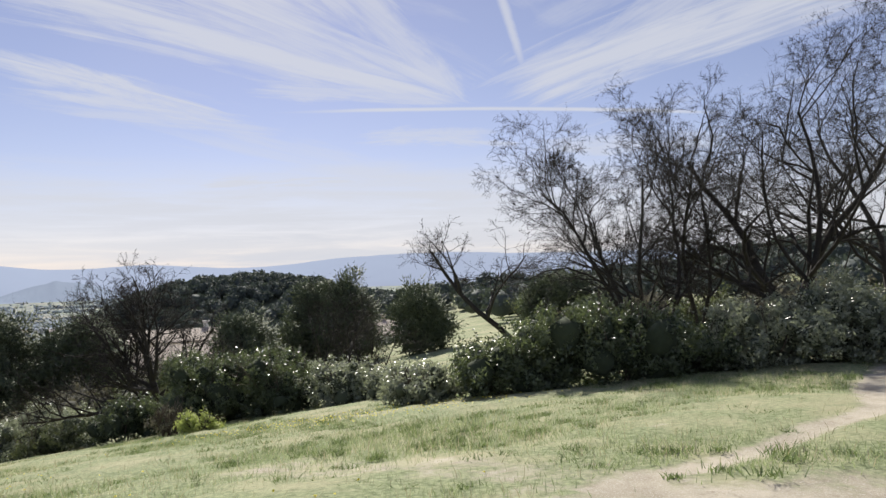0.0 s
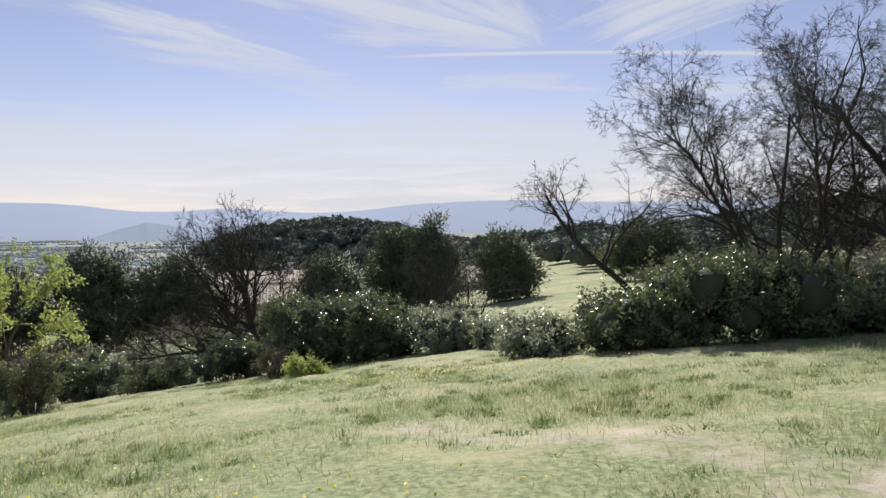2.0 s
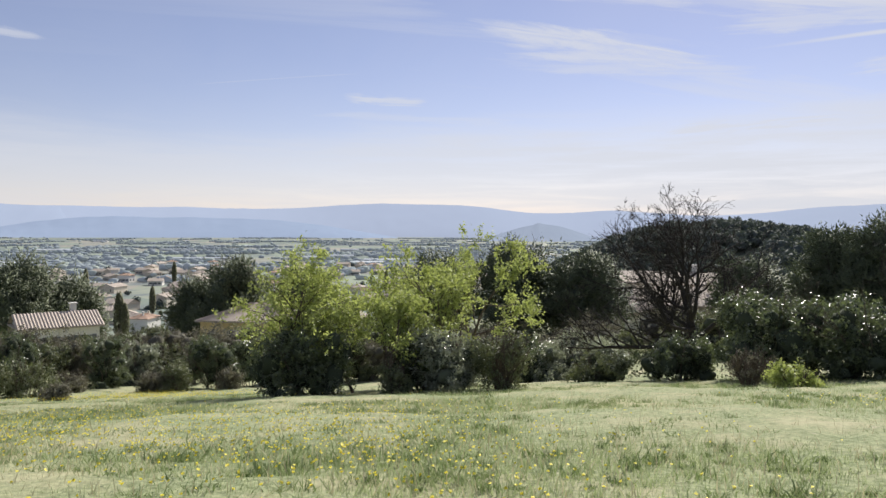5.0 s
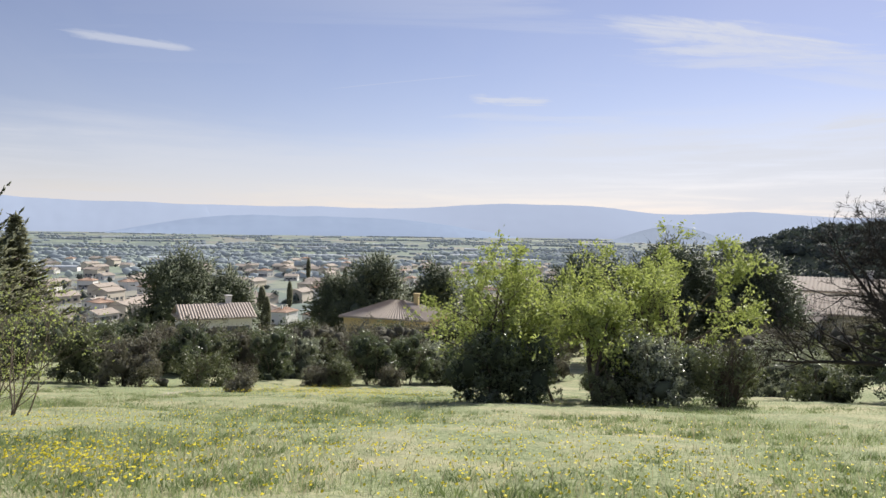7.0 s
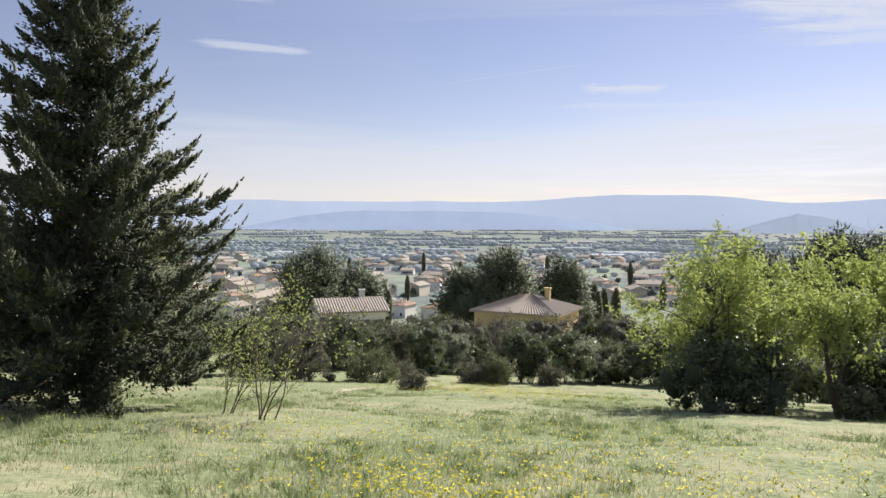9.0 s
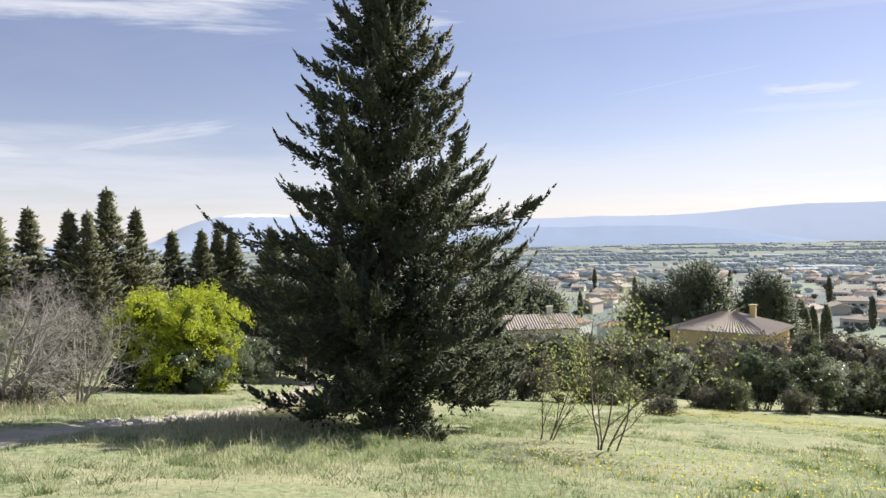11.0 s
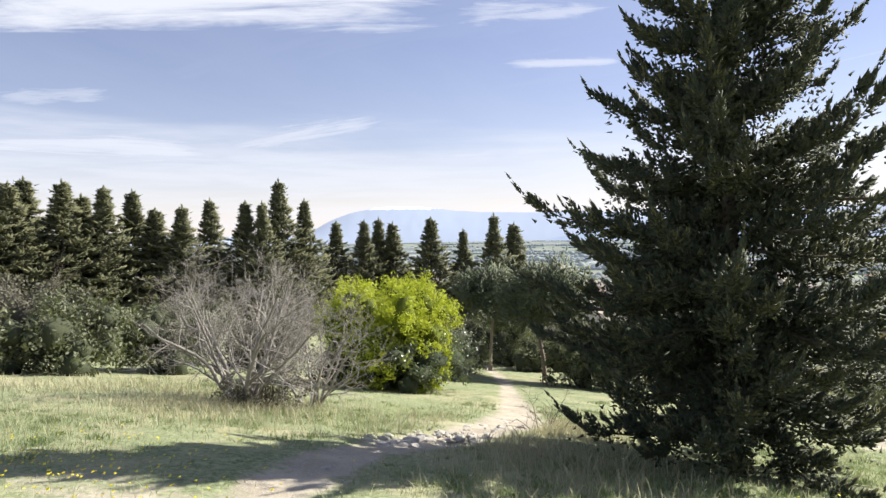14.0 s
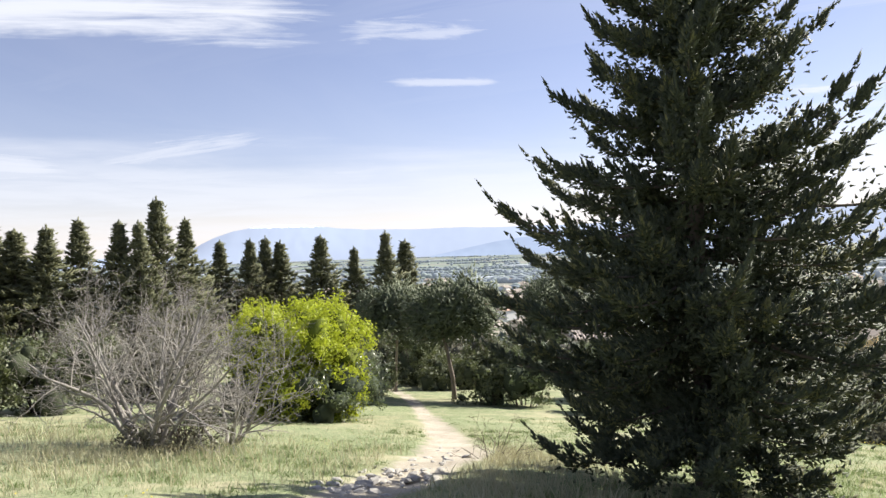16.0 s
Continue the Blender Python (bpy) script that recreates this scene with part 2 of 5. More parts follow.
# darker copies of the leaf hues: shade inside the crowns, put in as colour
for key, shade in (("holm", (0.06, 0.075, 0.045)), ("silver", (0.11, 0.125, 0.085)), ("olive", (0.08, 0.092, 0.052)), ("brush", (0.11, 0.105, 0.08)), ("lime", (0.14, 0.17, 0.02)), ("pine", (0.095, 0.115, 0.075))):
    M[key + "_inner"] = plain(key + "_shaded_core", tuple(c * 0.6 for c in shade), shade, 1.5, 1.0, 0.5, 0.05)
# paler set for the plain, hazed the same way
M["plain_pale"] = leaf("plain_pale_hazed_leaf", (0.21, 0.245, 0.225), (0.30, 0.335, 0.285), 0.9, 0.1, (0.2, 0.24, 0.14), 0.1, 0.14)
M["bark_dark"] = bark("dark_bark", (0.020, 0.018, 0.017), (0.07, 0.062, 0.055))
M["bark_grey"] = bark("weathered_grey_bark", (0.17, 0.155, 0.14), (0.42, 0.39, 0.355))
M["bark_brown"] = bark("brown_bark", (0.06, 0.048, 0.038), (0.17, 0.14, 0.11))
M["bark_pine"] = bark("pine_bark", (0.12, 0.095, 0.075), (0.33, 0.28, 0.235))
M["wall_yellow"] = plain("yellow_render", (0.52, 0.40, 0.20), (0.62, 0.49, 0.27), 1.2)
M["wall_cream"] = plain("cream_render", (0.52, 0.46, 0.37), (0.66, 0.60, 0.50), 1.2)
M["wall_white"] = plain("white_render", (0.62, 0.60, 0.56), (0.76, 0.74, 0.70), 1.2)
M["tile_brown"] = plain("weathered_clay_tile", (0.29, 0.235, 0.195), (0.52, 0.455, 0.39), 1.5, 0.85, 0.4)
M["tile_red"] = plain("red_clay_tile", (0.38, 0.25, 0.18), (0.52, 0.37, 0.28), 1.5, 0.85, 0.4)
M["shutter"] = plain("grey_shutter", (0.10, 0.11, 0.12), (0.17, 0.18, 0.19), 3)
M["stone"] = plain("pale_limestone", (0.30, 0.28, 0.245), (0.52, 0.49, 0.44), 4, 0.9, 0.6, 0.02)
M["flower"] = plain("yellow_petal", (0.62, 0.52, 0.02), (0.80, 0.70, 0.05), 8, 0.6, 0.1)
M["sheet"] = plain("greenhouse_sheet", (0.44, 0.47, 0.50), (0.58, 0.61, 0.64), 0.2, 0.4, 0.1)
M["grass"] = leaf("grass_blade", (0.14, 0.18, 0.085), (0.38, 0.42, 0.25), 0.55, 0.4, (0.42, 0.50, 0.22), 0.35)
M["tuft"] = leaf("grass_tuft_blade", (0.085, 0.125, 0.045), (0.24, 0.30, 0.12), 0.55, 0.3, (0.26, 0.35, 0.12), 0.35)
M["straw"] = leaf("dry_grass_blade", (0.33, 0.31, 0.19), (0.54, 0.51, 0.36), 0.7, 0.3, (0.5, 0.45, 0.25), 0.2)
m, n = material("window_glass")
M["pane"] = finish(m, n, principled(n, (0.03, 0.04, 0.05), 0.08, 0.8))


# ---- shape of the land ----
LAND = (-3.453, 2.763, -1.83, -0.638, 0.39, -0.227, -0.397, 0.358, -0.013, 0.05)
PLAIN = -38.0


def land(x, y):
    """Height of the ground, for numbers or arrays."""
    x, y = np.asarray(x, float), np.asarray(y, float)
    u, v = (np.clip(x, -48, 8) + 15) / 20, (np.clip(y, -18, 32) - 5) / 15
    z = sum(c * k for c, k in zip(LAND, (1, u, v, u * u, u * v, v * v, u ** 3, u * u * v, u * v * v, v ** 3)))
    w, nn, s, e = (np.maximum(0, d) for d in (-48 - x, y - 32, -18 - y, x - 8))
    z = z - 0.11 * w - 0.05 * nn - 0.0004 * np.minimum(nn, 120) ** 2 * np.clip(-x / 60, 0, 1)
    z = z + 0.02 * s * np.exp(-s / 90) + 0.02 * e * np.exp(-e / 120)
    z = (z + PLAIN + np.sqrt((z - PLAIN) ** 2 + 36)) / 2
    z = z + 30 * np.exp(-(np.abs(x + 84) / 64) ** 2.4 - ((y - 262) / 55) ** 2)
    z = z + 11.5 * np.exp(-((x - 95) / 62) ** 2 - ((y - 165) / 60) ** 2)
    return z + 6.0 * np.exp(-((x - 18) / 45) ** 2 - ((y - 215) / 30) ** 2)


def ground_z(x, y):
    return float(land(x, y))


def lines_mask(x, y, lines, width):
    """1 on the polylines, falling to 0 at their edge; widths in metres."""
    best = np.zeros_like(x)
    for line in lines:
        for (ax, ay, wa), (bx, by, wb) in zip(line, line[1:]):
            dx, dy = bx - ax, by - ay
            t = np.clip(((x - ax) * dx + (y - ay) * dy) / (dx * dx + dy * dy), 0, 1)
            d = np.hypot(x - ax - t * dx, y - ay - t * dy) / (wa + (wb - wa) * t)
            best = np.maximum(best, np.clip(1.35 - d * 0.8, 0, 1) * (d < 1.7))
    return best


TRACKS = [
    [(-0.8, 4.7, 0.35), (0.5, 5.0, 0.5), (1.6, 5.0, 0.8), (2.9, 4.7, 1.05), (6, 4.5, 1.2), (14, 5.0, 1.6)],
    [(1.2, 5.8, 0.25), (1.95, 6.25, 0.2), (3.45, 7.3, 0.2), (5.4, 8.9, 0.22), (7.0, 11.7, 0.35), (10.2, 16.0, 0.5)],
    [(-19.0, -4.1, 0.35), (-22.2, -3.1, 0.42), (-24.8, -1.3, 0.55), (-27.0, 0.1, 0.65), (-30.6, 1.3, 0.5), (-36, 2.6, 0.35), (-43, 4.3, 0.3), (-54, 6.0, 0.3)],
    [(-26.5, 7.5, 0.22), (-31, 12, 0.25), (-34.6, 18, 0.25), (-35, 25, 0.25), (-30, 31, 0.2)],
]
BARE = [[(-2.0, 8.4, 0.7), (-0.5, 7.4, 0.8), (0.9, 6.3, 0.5)], [(-20.5, -5.6, 0.5), (-19.6, -4.6, 0.7)]]


def axis(mid, fine, reach, far_end, step, grow_by):
    out, d, s = [0.0], 0.0, step
    while d < far_end:
        if d > reach:
            s *= grow_by
        d += s
        out.append(d)
    out = np.array(out)
    return mid + np.concatenate([-out[:0:-1], out])


def array_mesh(name, verts, faces, mat=None, smooth=False):
    """A mesh from arrays: faces all have the same number of corners."""
    me = bpy.data.meshes.new(name)
    verts, faces = np.asarray(verts, np.float32), np.asarray(faces, np.int32)
    k = faces.shape[1]
    me.vertices.add(len(verts))
    me.vertices.foreach_set("co", verts.ravel())
    me.loops.add(faces.size)
    me.loops.foreach_set("vertex_index", faces.ravel())
    me.polygons.add(len(faces))
    me.polygons.foreach_set("loop_start", np.arange(0, faces.size, k, dtype=np.int32))
    me.polygons.foreach_set("loop_total", np.full(len(faces), k, np.int32))
    if smooth:
        me.polygons.foreach_set("use_smooth", np.ones(len(faces), bool))
    me.update(calc_edges=True)
    if mat is not None:
        me.materials.append(mat)
    return me


def child(name, me, parent, label=""):
    ob = new(name, me)
    ob.parent = parent
    if label:
        ob["label"] = label
    return ob


def thing(name, x, y, z=None, label="", category="", group="", turn=0.0, kind=""):
    ob = new(name)
    ob.matrix_world = pose(x, y, ground_z(x, y) if z is None else z, 0, 0, turn)
    return tagged(ob, label, category, group, kind)


def ground_material():
    m, n = material("meadow_ground")
    geo = n.tree.nodes.new("ShaderNodeNewGeometry")
    pos = geo.outputs["Position"]
    att = n.tree.nodes.new("ShaderNodeAttribute")
    att.attribute_name = "track"
    track = att.outputs["Fac"]
    att2 = n.tree.nodes.new("ShaderNodeAttribute")
    att2.attribute_name = "plain"
    wide = n.noise(pos, 0.22, 4)
    mid = n.noise(pos, 1.1, 5, 0.6)
    fine = n.noise(pos, 14, 6, 0.7)
    grit = n.noise(pos, 55, 4, 0.7)
    green = n.mix(n.ramp(fine, 0.3, 0.7), (0.115, 0.145, 0.068), (0.335, 0.365, 0.205))
    dry = n.mix(fine, (0.30, 0.28, 0.165), (0.45, 0.42, 0.28))
    meadow = n.mix(n.ramp(n.math("ADD", n.math("MULTIPLY", wide, 0.5), n.math("MULTIPLY", mid, 0.6)), 0.46, 0.72), green, dry)
    yellow = n.ramp(n.noise(pos, 0.16, 3), 0.60, 0.72)
    meadow = n.mix(n.math("MULTIPLY", yellow, n.math("MULTIPLY", n.ramp(fine, 0.5, 0.65), 0.6)), meadow, (0.42, 0.38, 0.03))
    soil = n.mix(n.ramp(mid, 0.3, 0.75), (0.31, 0.27, 0.205), (0.49, 0.435, 0.345))
    soil = n.mix(n.ramp(grit, 0.45, 0.75), soil, (0.55, 0.51, 0.44))
    soil = n.mix(n.ramp(n.noise(pos, 5, 5, 0.7), 0.56, 0.70, 0, 0.55), soil, (0.24, 0.20, 0.15))
    edge = n.math("ADD", track, n.math("MULTIPLY", n.math("SUBTRACT", n.noise(pos, 2.6, 5, 0.7), 0.5), 1.35))
    spots = n.ramp(n.noise(pos, 1.7, 6, 0.72), 0.63, 0.70)
    bare = n.math("MAXIMUM", n.ramp(edge, 0.34, 0.80), n.math("MULTIPLY", spots, 0.7))
    near = n.mix(bare, meadow, soil)
    # fields of the plain: long strips of crops, fallow and roofs, tinted pale bluish for haze
    cells = n.tree.nodes.new("ShaderNodeTexVoronoi")
    n.put(cells.inputs["Vector"], n.mapped(pos, turn=radians(28), scale=(1 / 190, 1 / 70, 0)))
    cells.inputs["Scale"].default_value = 1.0
    sep = n.tree.nodes.new("ShaderNodeSeparateColor")
    n.put(sep.inputs[0], cells.outputs["Color"])
    hazed_crop = n.mix(sep.outputs[0], (0.16, 0.195, 0.175), (0.26, 0.30, 0.22))
    hazed_crop = n.mix(n.ramp(sep.outputs[1], 0.55, 0.75), hazed_crop, (0.27, 0.26, 0.22))
    hazed_crop = n.mix(n.ramp(n.noise(pos, 0.02, 6, 0.7), 0.45, 0.62), hazed_crop, (0.145, 0.17, 0.175))
    col = n.mix(att2.outputs["Fac"], near, hazed_crop)
    h = n.math("ADD", fine, n.math("MULTIPLY", grit, 0.4))
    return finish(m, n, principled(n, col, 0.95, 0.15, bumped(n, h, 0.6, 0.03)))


def make_ground():
    xs = axis(-12.0, 0, 30, 5200, 0.34, 1.075)
    ys = axis(6.0, 0, 28, 5200, 0.34, 1.075)
    X, Y = np.meshgrid(xs, ys)
    Z = land(X, Y)
    track = lines_mask(X, Y, TRACKS, 1)
    bare = lines_mask(X, Y, BARE, 1) * 0.55
    Z = Z - 0.05 * track
    rng = np.random.default_rng(4)
    r = np.hypot(X + 12, Y - 6)
    Z = Z + rng.normal(0, 0.012, Z.shape) * (r < 60)
    for k, (fx, fy, a) in enumerate(((0.7, 0.5, 0.03), (-0.45, 0.9, 0.03), (1.9, 1.3, 0.012), (-1.4, 2.1, 0.012))):
        Z = Z + a * np.sin(fx * X + fy * Y + k * 1.7) * (r < 90)
    nx, ny = len(xs), len(ys)
    idx = np.arange(nx * ny).reshape(ny, nx)
    faces = np.stack([idx[:-1, :-1], idx[:-1, 1:], idx[1:, 1:], idx[1:, :-1]], -1).reshape(-1, 4)
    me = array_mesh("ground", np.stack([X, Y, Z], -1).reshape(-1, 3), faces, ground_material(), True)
    a = me.attributes.new("track", "FLOAT", "POINT")
    a.data.foreach_set("value", np.maximum(track, bare).ravel().astype(np.float32))
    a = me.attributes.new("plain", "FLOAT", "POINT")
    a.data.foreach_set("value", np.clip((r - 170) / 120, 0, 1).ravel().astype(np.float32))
    ob = new("ground", me)
    return tagged(ob, "sloping spring meadow with bare sandy tracks above a plain", "ground", kind="structure")


ground = make_ground()


# ---- distant mountains ----
def bump(az, mid, half, power=2.0):
    return np.exp(-np.abs((az - mid) / half) ** power)


def mountain(name, label, az0, az1, profile, dist, mat):
    az = np.radians(np.linspace(az0, az1, 260))
    deg = np.degrees(az)
    rough = np.array([noise.fractal((d * 0.35, dist * 0.01, 0.0), 0.9, 2.2, 5) for d in deg]) * 0.07
    el = np.maximum(profile(deg) + rough * np.clip(profile(deg), 0, 1), -1.2)
    rows = []
    for share in np.linspace(1, 0, 14):
        d = dist - (1 - share) * dist * 0.12
        ridge = np.array([noise.fractal((a * 1.2, share * 3.0, dist * 0.02), 0.8, 2.1, 4) for a in deg])
        top = dist * np.tan(np.radians(el))
        z = PLAIN - 4 + (top - PLAIN + 4) * share ** 0.9 + ridge * dist * 0.0015 * share * (1 - share) * 4
        dd = d + ridge * dist * 0.006 * (1 - share) * share * 4
        rows.append(np.stack([-np.sin(az) * dd, np.cos(az) * dd, z], -1))
    V = np.concatenate(rows)
    k = len(az)
    idx = np.arange(len(V)).reshape(len(rows), k)
    F = np.stack([idx[:-1, :-1], idx[1:, :-1], idx[1:, 1:], idx[:-1, 1:]], -1).reshape(-1, 4)
    ob = new(name, array_mesh(name, V, F, mat, True))
    return tagged(ob, label, "mountain", "distant mountains", "structure")


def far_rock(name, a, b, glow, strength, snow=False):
    """Wooded backdrop slopes, with kilometres of haze painted in as blue colour and emission."""
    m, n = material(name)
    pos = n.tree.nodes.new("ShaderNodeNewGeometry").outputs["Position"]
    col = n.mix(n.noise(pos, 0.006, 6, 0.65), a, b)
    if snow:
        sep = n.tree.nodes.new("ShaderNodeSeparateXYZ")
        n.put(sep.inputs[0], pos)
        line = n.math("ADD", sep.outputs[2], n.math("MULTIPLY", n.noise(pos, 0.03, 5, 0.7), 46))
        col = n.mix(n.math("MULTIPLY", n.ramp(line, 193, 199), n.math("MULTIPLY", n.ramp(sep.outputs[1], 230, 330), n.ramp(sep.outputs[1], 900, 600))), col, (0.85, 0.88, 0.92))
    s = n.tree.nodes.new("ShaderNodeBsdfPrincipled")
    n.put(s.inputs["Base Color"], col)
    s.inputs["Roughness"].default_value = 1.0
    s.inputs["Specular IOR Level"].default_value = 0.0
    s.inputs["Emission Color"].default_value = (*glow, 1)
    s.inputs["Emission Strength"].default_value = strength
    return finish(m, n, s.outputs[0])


# blue tint and emission strength set how much haze each ridge carries
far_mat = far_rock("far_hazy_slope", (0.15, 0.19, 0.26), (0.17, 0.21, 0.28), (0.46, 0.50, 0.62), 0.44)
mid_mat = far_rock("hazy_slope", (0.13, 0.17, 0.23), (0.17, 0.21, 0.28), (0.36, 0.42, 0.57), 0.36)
snow_mat = far_rock("snowy_hazy_slope", (0.15, 0.19, 0.26), (0.17, 0.21, 0.28), (0.46, 0.50, 0.62), 0.40, True)
near_mat = far_rock("hazy_hill_slope", (0.09, 0.12, 0.15), (0.13, 0.16, 0.19), (0.39, 0.43, 0.56), 0.40)
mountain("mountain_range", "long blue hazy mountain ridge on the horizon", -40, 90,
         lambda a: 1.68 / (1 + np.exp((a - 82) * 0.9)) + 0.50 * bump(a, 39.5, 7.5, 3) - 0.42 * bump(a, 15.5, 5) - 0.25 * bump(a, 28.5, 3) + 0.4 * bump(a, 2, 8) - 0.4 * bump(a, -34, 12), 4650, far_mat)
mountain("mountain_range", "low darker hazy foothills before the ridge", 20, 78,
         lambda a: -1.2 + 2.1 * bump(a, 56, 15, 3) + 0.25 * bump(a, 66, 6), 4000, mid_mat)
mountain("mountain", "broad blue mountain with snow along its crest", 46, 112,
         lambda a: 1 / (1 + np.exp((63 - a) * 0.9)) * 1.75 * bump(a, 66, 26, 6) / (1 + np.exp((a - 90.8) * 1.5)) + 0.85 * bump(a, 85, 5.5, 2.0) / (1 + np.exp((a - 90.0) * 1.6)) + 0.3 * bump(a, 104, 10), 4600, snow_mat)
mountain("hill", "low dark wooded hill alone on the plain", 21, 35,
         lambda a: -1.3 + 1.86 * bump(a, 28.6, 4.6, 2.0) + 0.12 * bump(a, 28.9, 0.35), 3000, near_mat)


# ---- plants ----
def spread(rng, k):
    v = rng.normal(size=(k, 3))
    return v / np.linalg.norm(v, axis=1, keepdims=True)


def cross_axes(d):
    ref = np.where(np.abs(d[:, 2:3]) < 0.9, np.array([[0.0, 0, 1]]), np.array([[1.0, 0, 0]]))
    a = np.cross(d, ref)
    a /= np.linalg.norm(a, axis=1, keepdims=True)
    return a, np.cross(d, a)


def tubes(segs, sides):
    """Tapered tubes from rows of x0 y0 z0 x1 y1 z1 r0 r1."""
    s = np.asarray(segs, float).reshape(-1, 8)
    p, q = s[:, :3], s[:, 3:6]
    d = q - p
    d = d / np.maximum(np.linalg.norm(d, axis=1, keepdims=True), 1e-6)
    a, b = cross_axes(d)
    ang = np.arange(sides) * 2 * math.pi / sides
    ring = a[:, None] * np.cos(ang)[None, :, None] + b[:, None] * np.sin(ang)[None, :, None]
    V = np.concatenate([p[:, None] + ring * s[:, 6, None, None], q[:, None] + ring * s[:, 7, None, None]], 1)
    base = np.arange(len(s))[:, None] * 2 * sides
    i = np.arange(sides)
    j = (i + 1) % sides
    F = np.stack([np.broadcast_to(i, (len(s), sides)) + base, np.broadcast_to(j, (len(s), sides)) + base,
                  np.broadcast_to(j + sides, (len(s), sides)) + base, np.broadcast_to(i + sides, (len(s), sides)) + base], -1)
    return V.reshape(-1, 3), F.reshape(-1, 4)


def cards(rng, centre, outward, length, width, wild=0.8):
    """Pointed leaves (two triangles folded along the rib) round the given centres."""
    k = len(centre)
    nrm = outward + rng.normal(0, wild, (k, 3))
    nrm /= np.linalg.norm(nrm, axis=1, keepdims=True)
    a, b = cross_axes(nrm)
    turn = rng.uniform(0, 2 * math.pi, (k, 1))
    along = a * np.cos(turn) + b * np.sin(turn)
    side = np.cross(nrm, along)
    L = length * rng.uniform(0.7, 1.3, (k, 1))
    W = width * rng.uniform(0.7, 1.3, (k, 1))
    V = np.stack([centre - along * L / 2, centre + side * W / 2 - nrm * W * 0.18, centre + along * L / 2, centre - side * W / 2 - nrm * W * 0.18], 1)
    base = np.arange(k)[:, None] * 4
    F = np.concatenate([base + np.array([[0, 1, 2]]), base + np.array([[0, 2, 3]])])
    return V.reshape(-1, 3), F


def spikes(rng, base, direction, length, width):
    """Slim three-sided shoots."""
    k = len(base)
    d = direction / np.linalg.norm(direction, axis=1, keepdims=True)
    a, b = cross_axes(d)
    L = length * rng.uniform(0.6, 1.4, (k, 1))
    W = width * rng.uniform(0.7, 1.3, (k, 1))
    mid = base + d * L * 0.35
    V = np.stack([base, mid + a * W, mid - a * W * 0.5 + b * W * 0.87, mid - a * W * 0.5 - b * W * 0.87, base + d * L], 1)
    o = np.arange(k)[:, None] * 5
    F = np.concatenate([o + np.array([f]) for f in ((0, 2, 1), (0, 3, 2), (0, 1, 3), (4, 1, 2), (4, 2, 3), (4, 3, 1))])
    return V.reshape(-1, 3), F


def branch(rng, out, tips, p, d, length, r, level, spec):
    """Grow one limb and what it bears. spec: levels, steps, children, angle, wander, lift, shrink."""
    steps = spec["steps"][level]
    seg = length / steps
    r_end = r * spec.get("taper", 0.35)
    kids = spec["children"][level] if level + 1 < spec["levels"] else 0
    first = spec.get("first", 0.25)
    due = sorted(rng.uniform(first, 1.0, kids)) if kids else []
    k = 0
    for i in range(steps):
        t0, t1 = i / steps, (i + 1) / steps
        d = d + rng.normal(0, spec["wander"][level], 3)
        d[2] += spec["lift"][level]
        d /= np.linalg.norm(d)
        q = p + d * seg
        ra, rb = r + (r_end - r) * t0, r + (r_end - r) * t1
        out.append((*p, *q, ra, rb))
        while k < len(due) and due[k] <= t1:
            f = (due[k] - t0) * steps
            start = p + (q - p) * f
            side = rng.normal(size=3)
            side -= d * (side @ d)
            side /= np.linalg.norm(side)
            ang = radians(spec["angle"][level] * rng.uniform(0.7, 1.3))
            kd = d * math.cos(ang) + side * math.sin(ang)
            share = spec["shrink"][level] * rng.uniform(0.65, 1.2) * (1.15 - 0.5 * due[k])
            branch(rng, out, tips, start, kd, length * share, max((r + (r_end - r) * due[k]) * spec.get("thin", 0.6), spec.get("least", 0.0034)), level + 1, spec)
            k += 1
        p = q
    if level >= spec["levels"] - 2:
        tips.append((*p, *d))


def wood_parts(parent, segs, mat, thick=0.03, names=("trunk", "branchwork")):
    s = np.array(segs)
    big = s[:, 6] >= thick
    if big.any():
        child(names[0], array_mesh(names[0], *tubes(s[big], 7), mat, True), parent)
    if (~big).any():
        tagged(child(names[1], array_mesh(names[1], *tubes(s[~big], 3), mat), parent), kind="stuff")


def bare_tree(name, x, y, height, stems, seed, label, mat="bark_dark", lean=(0, 0), spec=None, r=0.12, sink=0.15, spread_by=0.25, category="tree", group="bare trees"):
    rng = np.random.default_rng(seed)
    t = thing(name, x, y, None, label, category, group)
    sp = dict(levels=5, steps=(7, 6, 4, 3, 2), children=(7, 7, 6, 4, 0), angle=(50, 50, 48, 45, 40), wander=(0.10, 0.16, 0.2, 0.24, 0.2),
              lift=(0.03, 0.06, 0.07, 0.06, 0.04), shrink=(0.66, 0.6, 0.55, 0.52, 0.5), taper=0.3, thin=0.62, first=0.22)
    sp.update(spec or {})
    segs, tips = [], []
    for k in range(stems):
        a = rng.uniform(0, 2 * math.pi)
        tilt = spread_by * rng.uniform(0.3, 1.0) * (stems > 1)
        d = np.array([math.cos(a) * tilt + lean[0], math.sin(a) * tilt + lean[1], 1.0])
        p = np.array([math.cos(a) * 0.1 * (stems > 1), math.sin(a) * 0.1 * (stems > 1), -sink])
        branch(rng, segs, tips, p, d / np.linalg.norm(d), height * rng.uniform(0.68, 0.85), r * rng.uniform(0.75, 1.1), 0, sp)
    wood_parts(t, segs, M[mat], 0.018, ("trunk", "branchwork"))
    return t, np.array(tips), rng


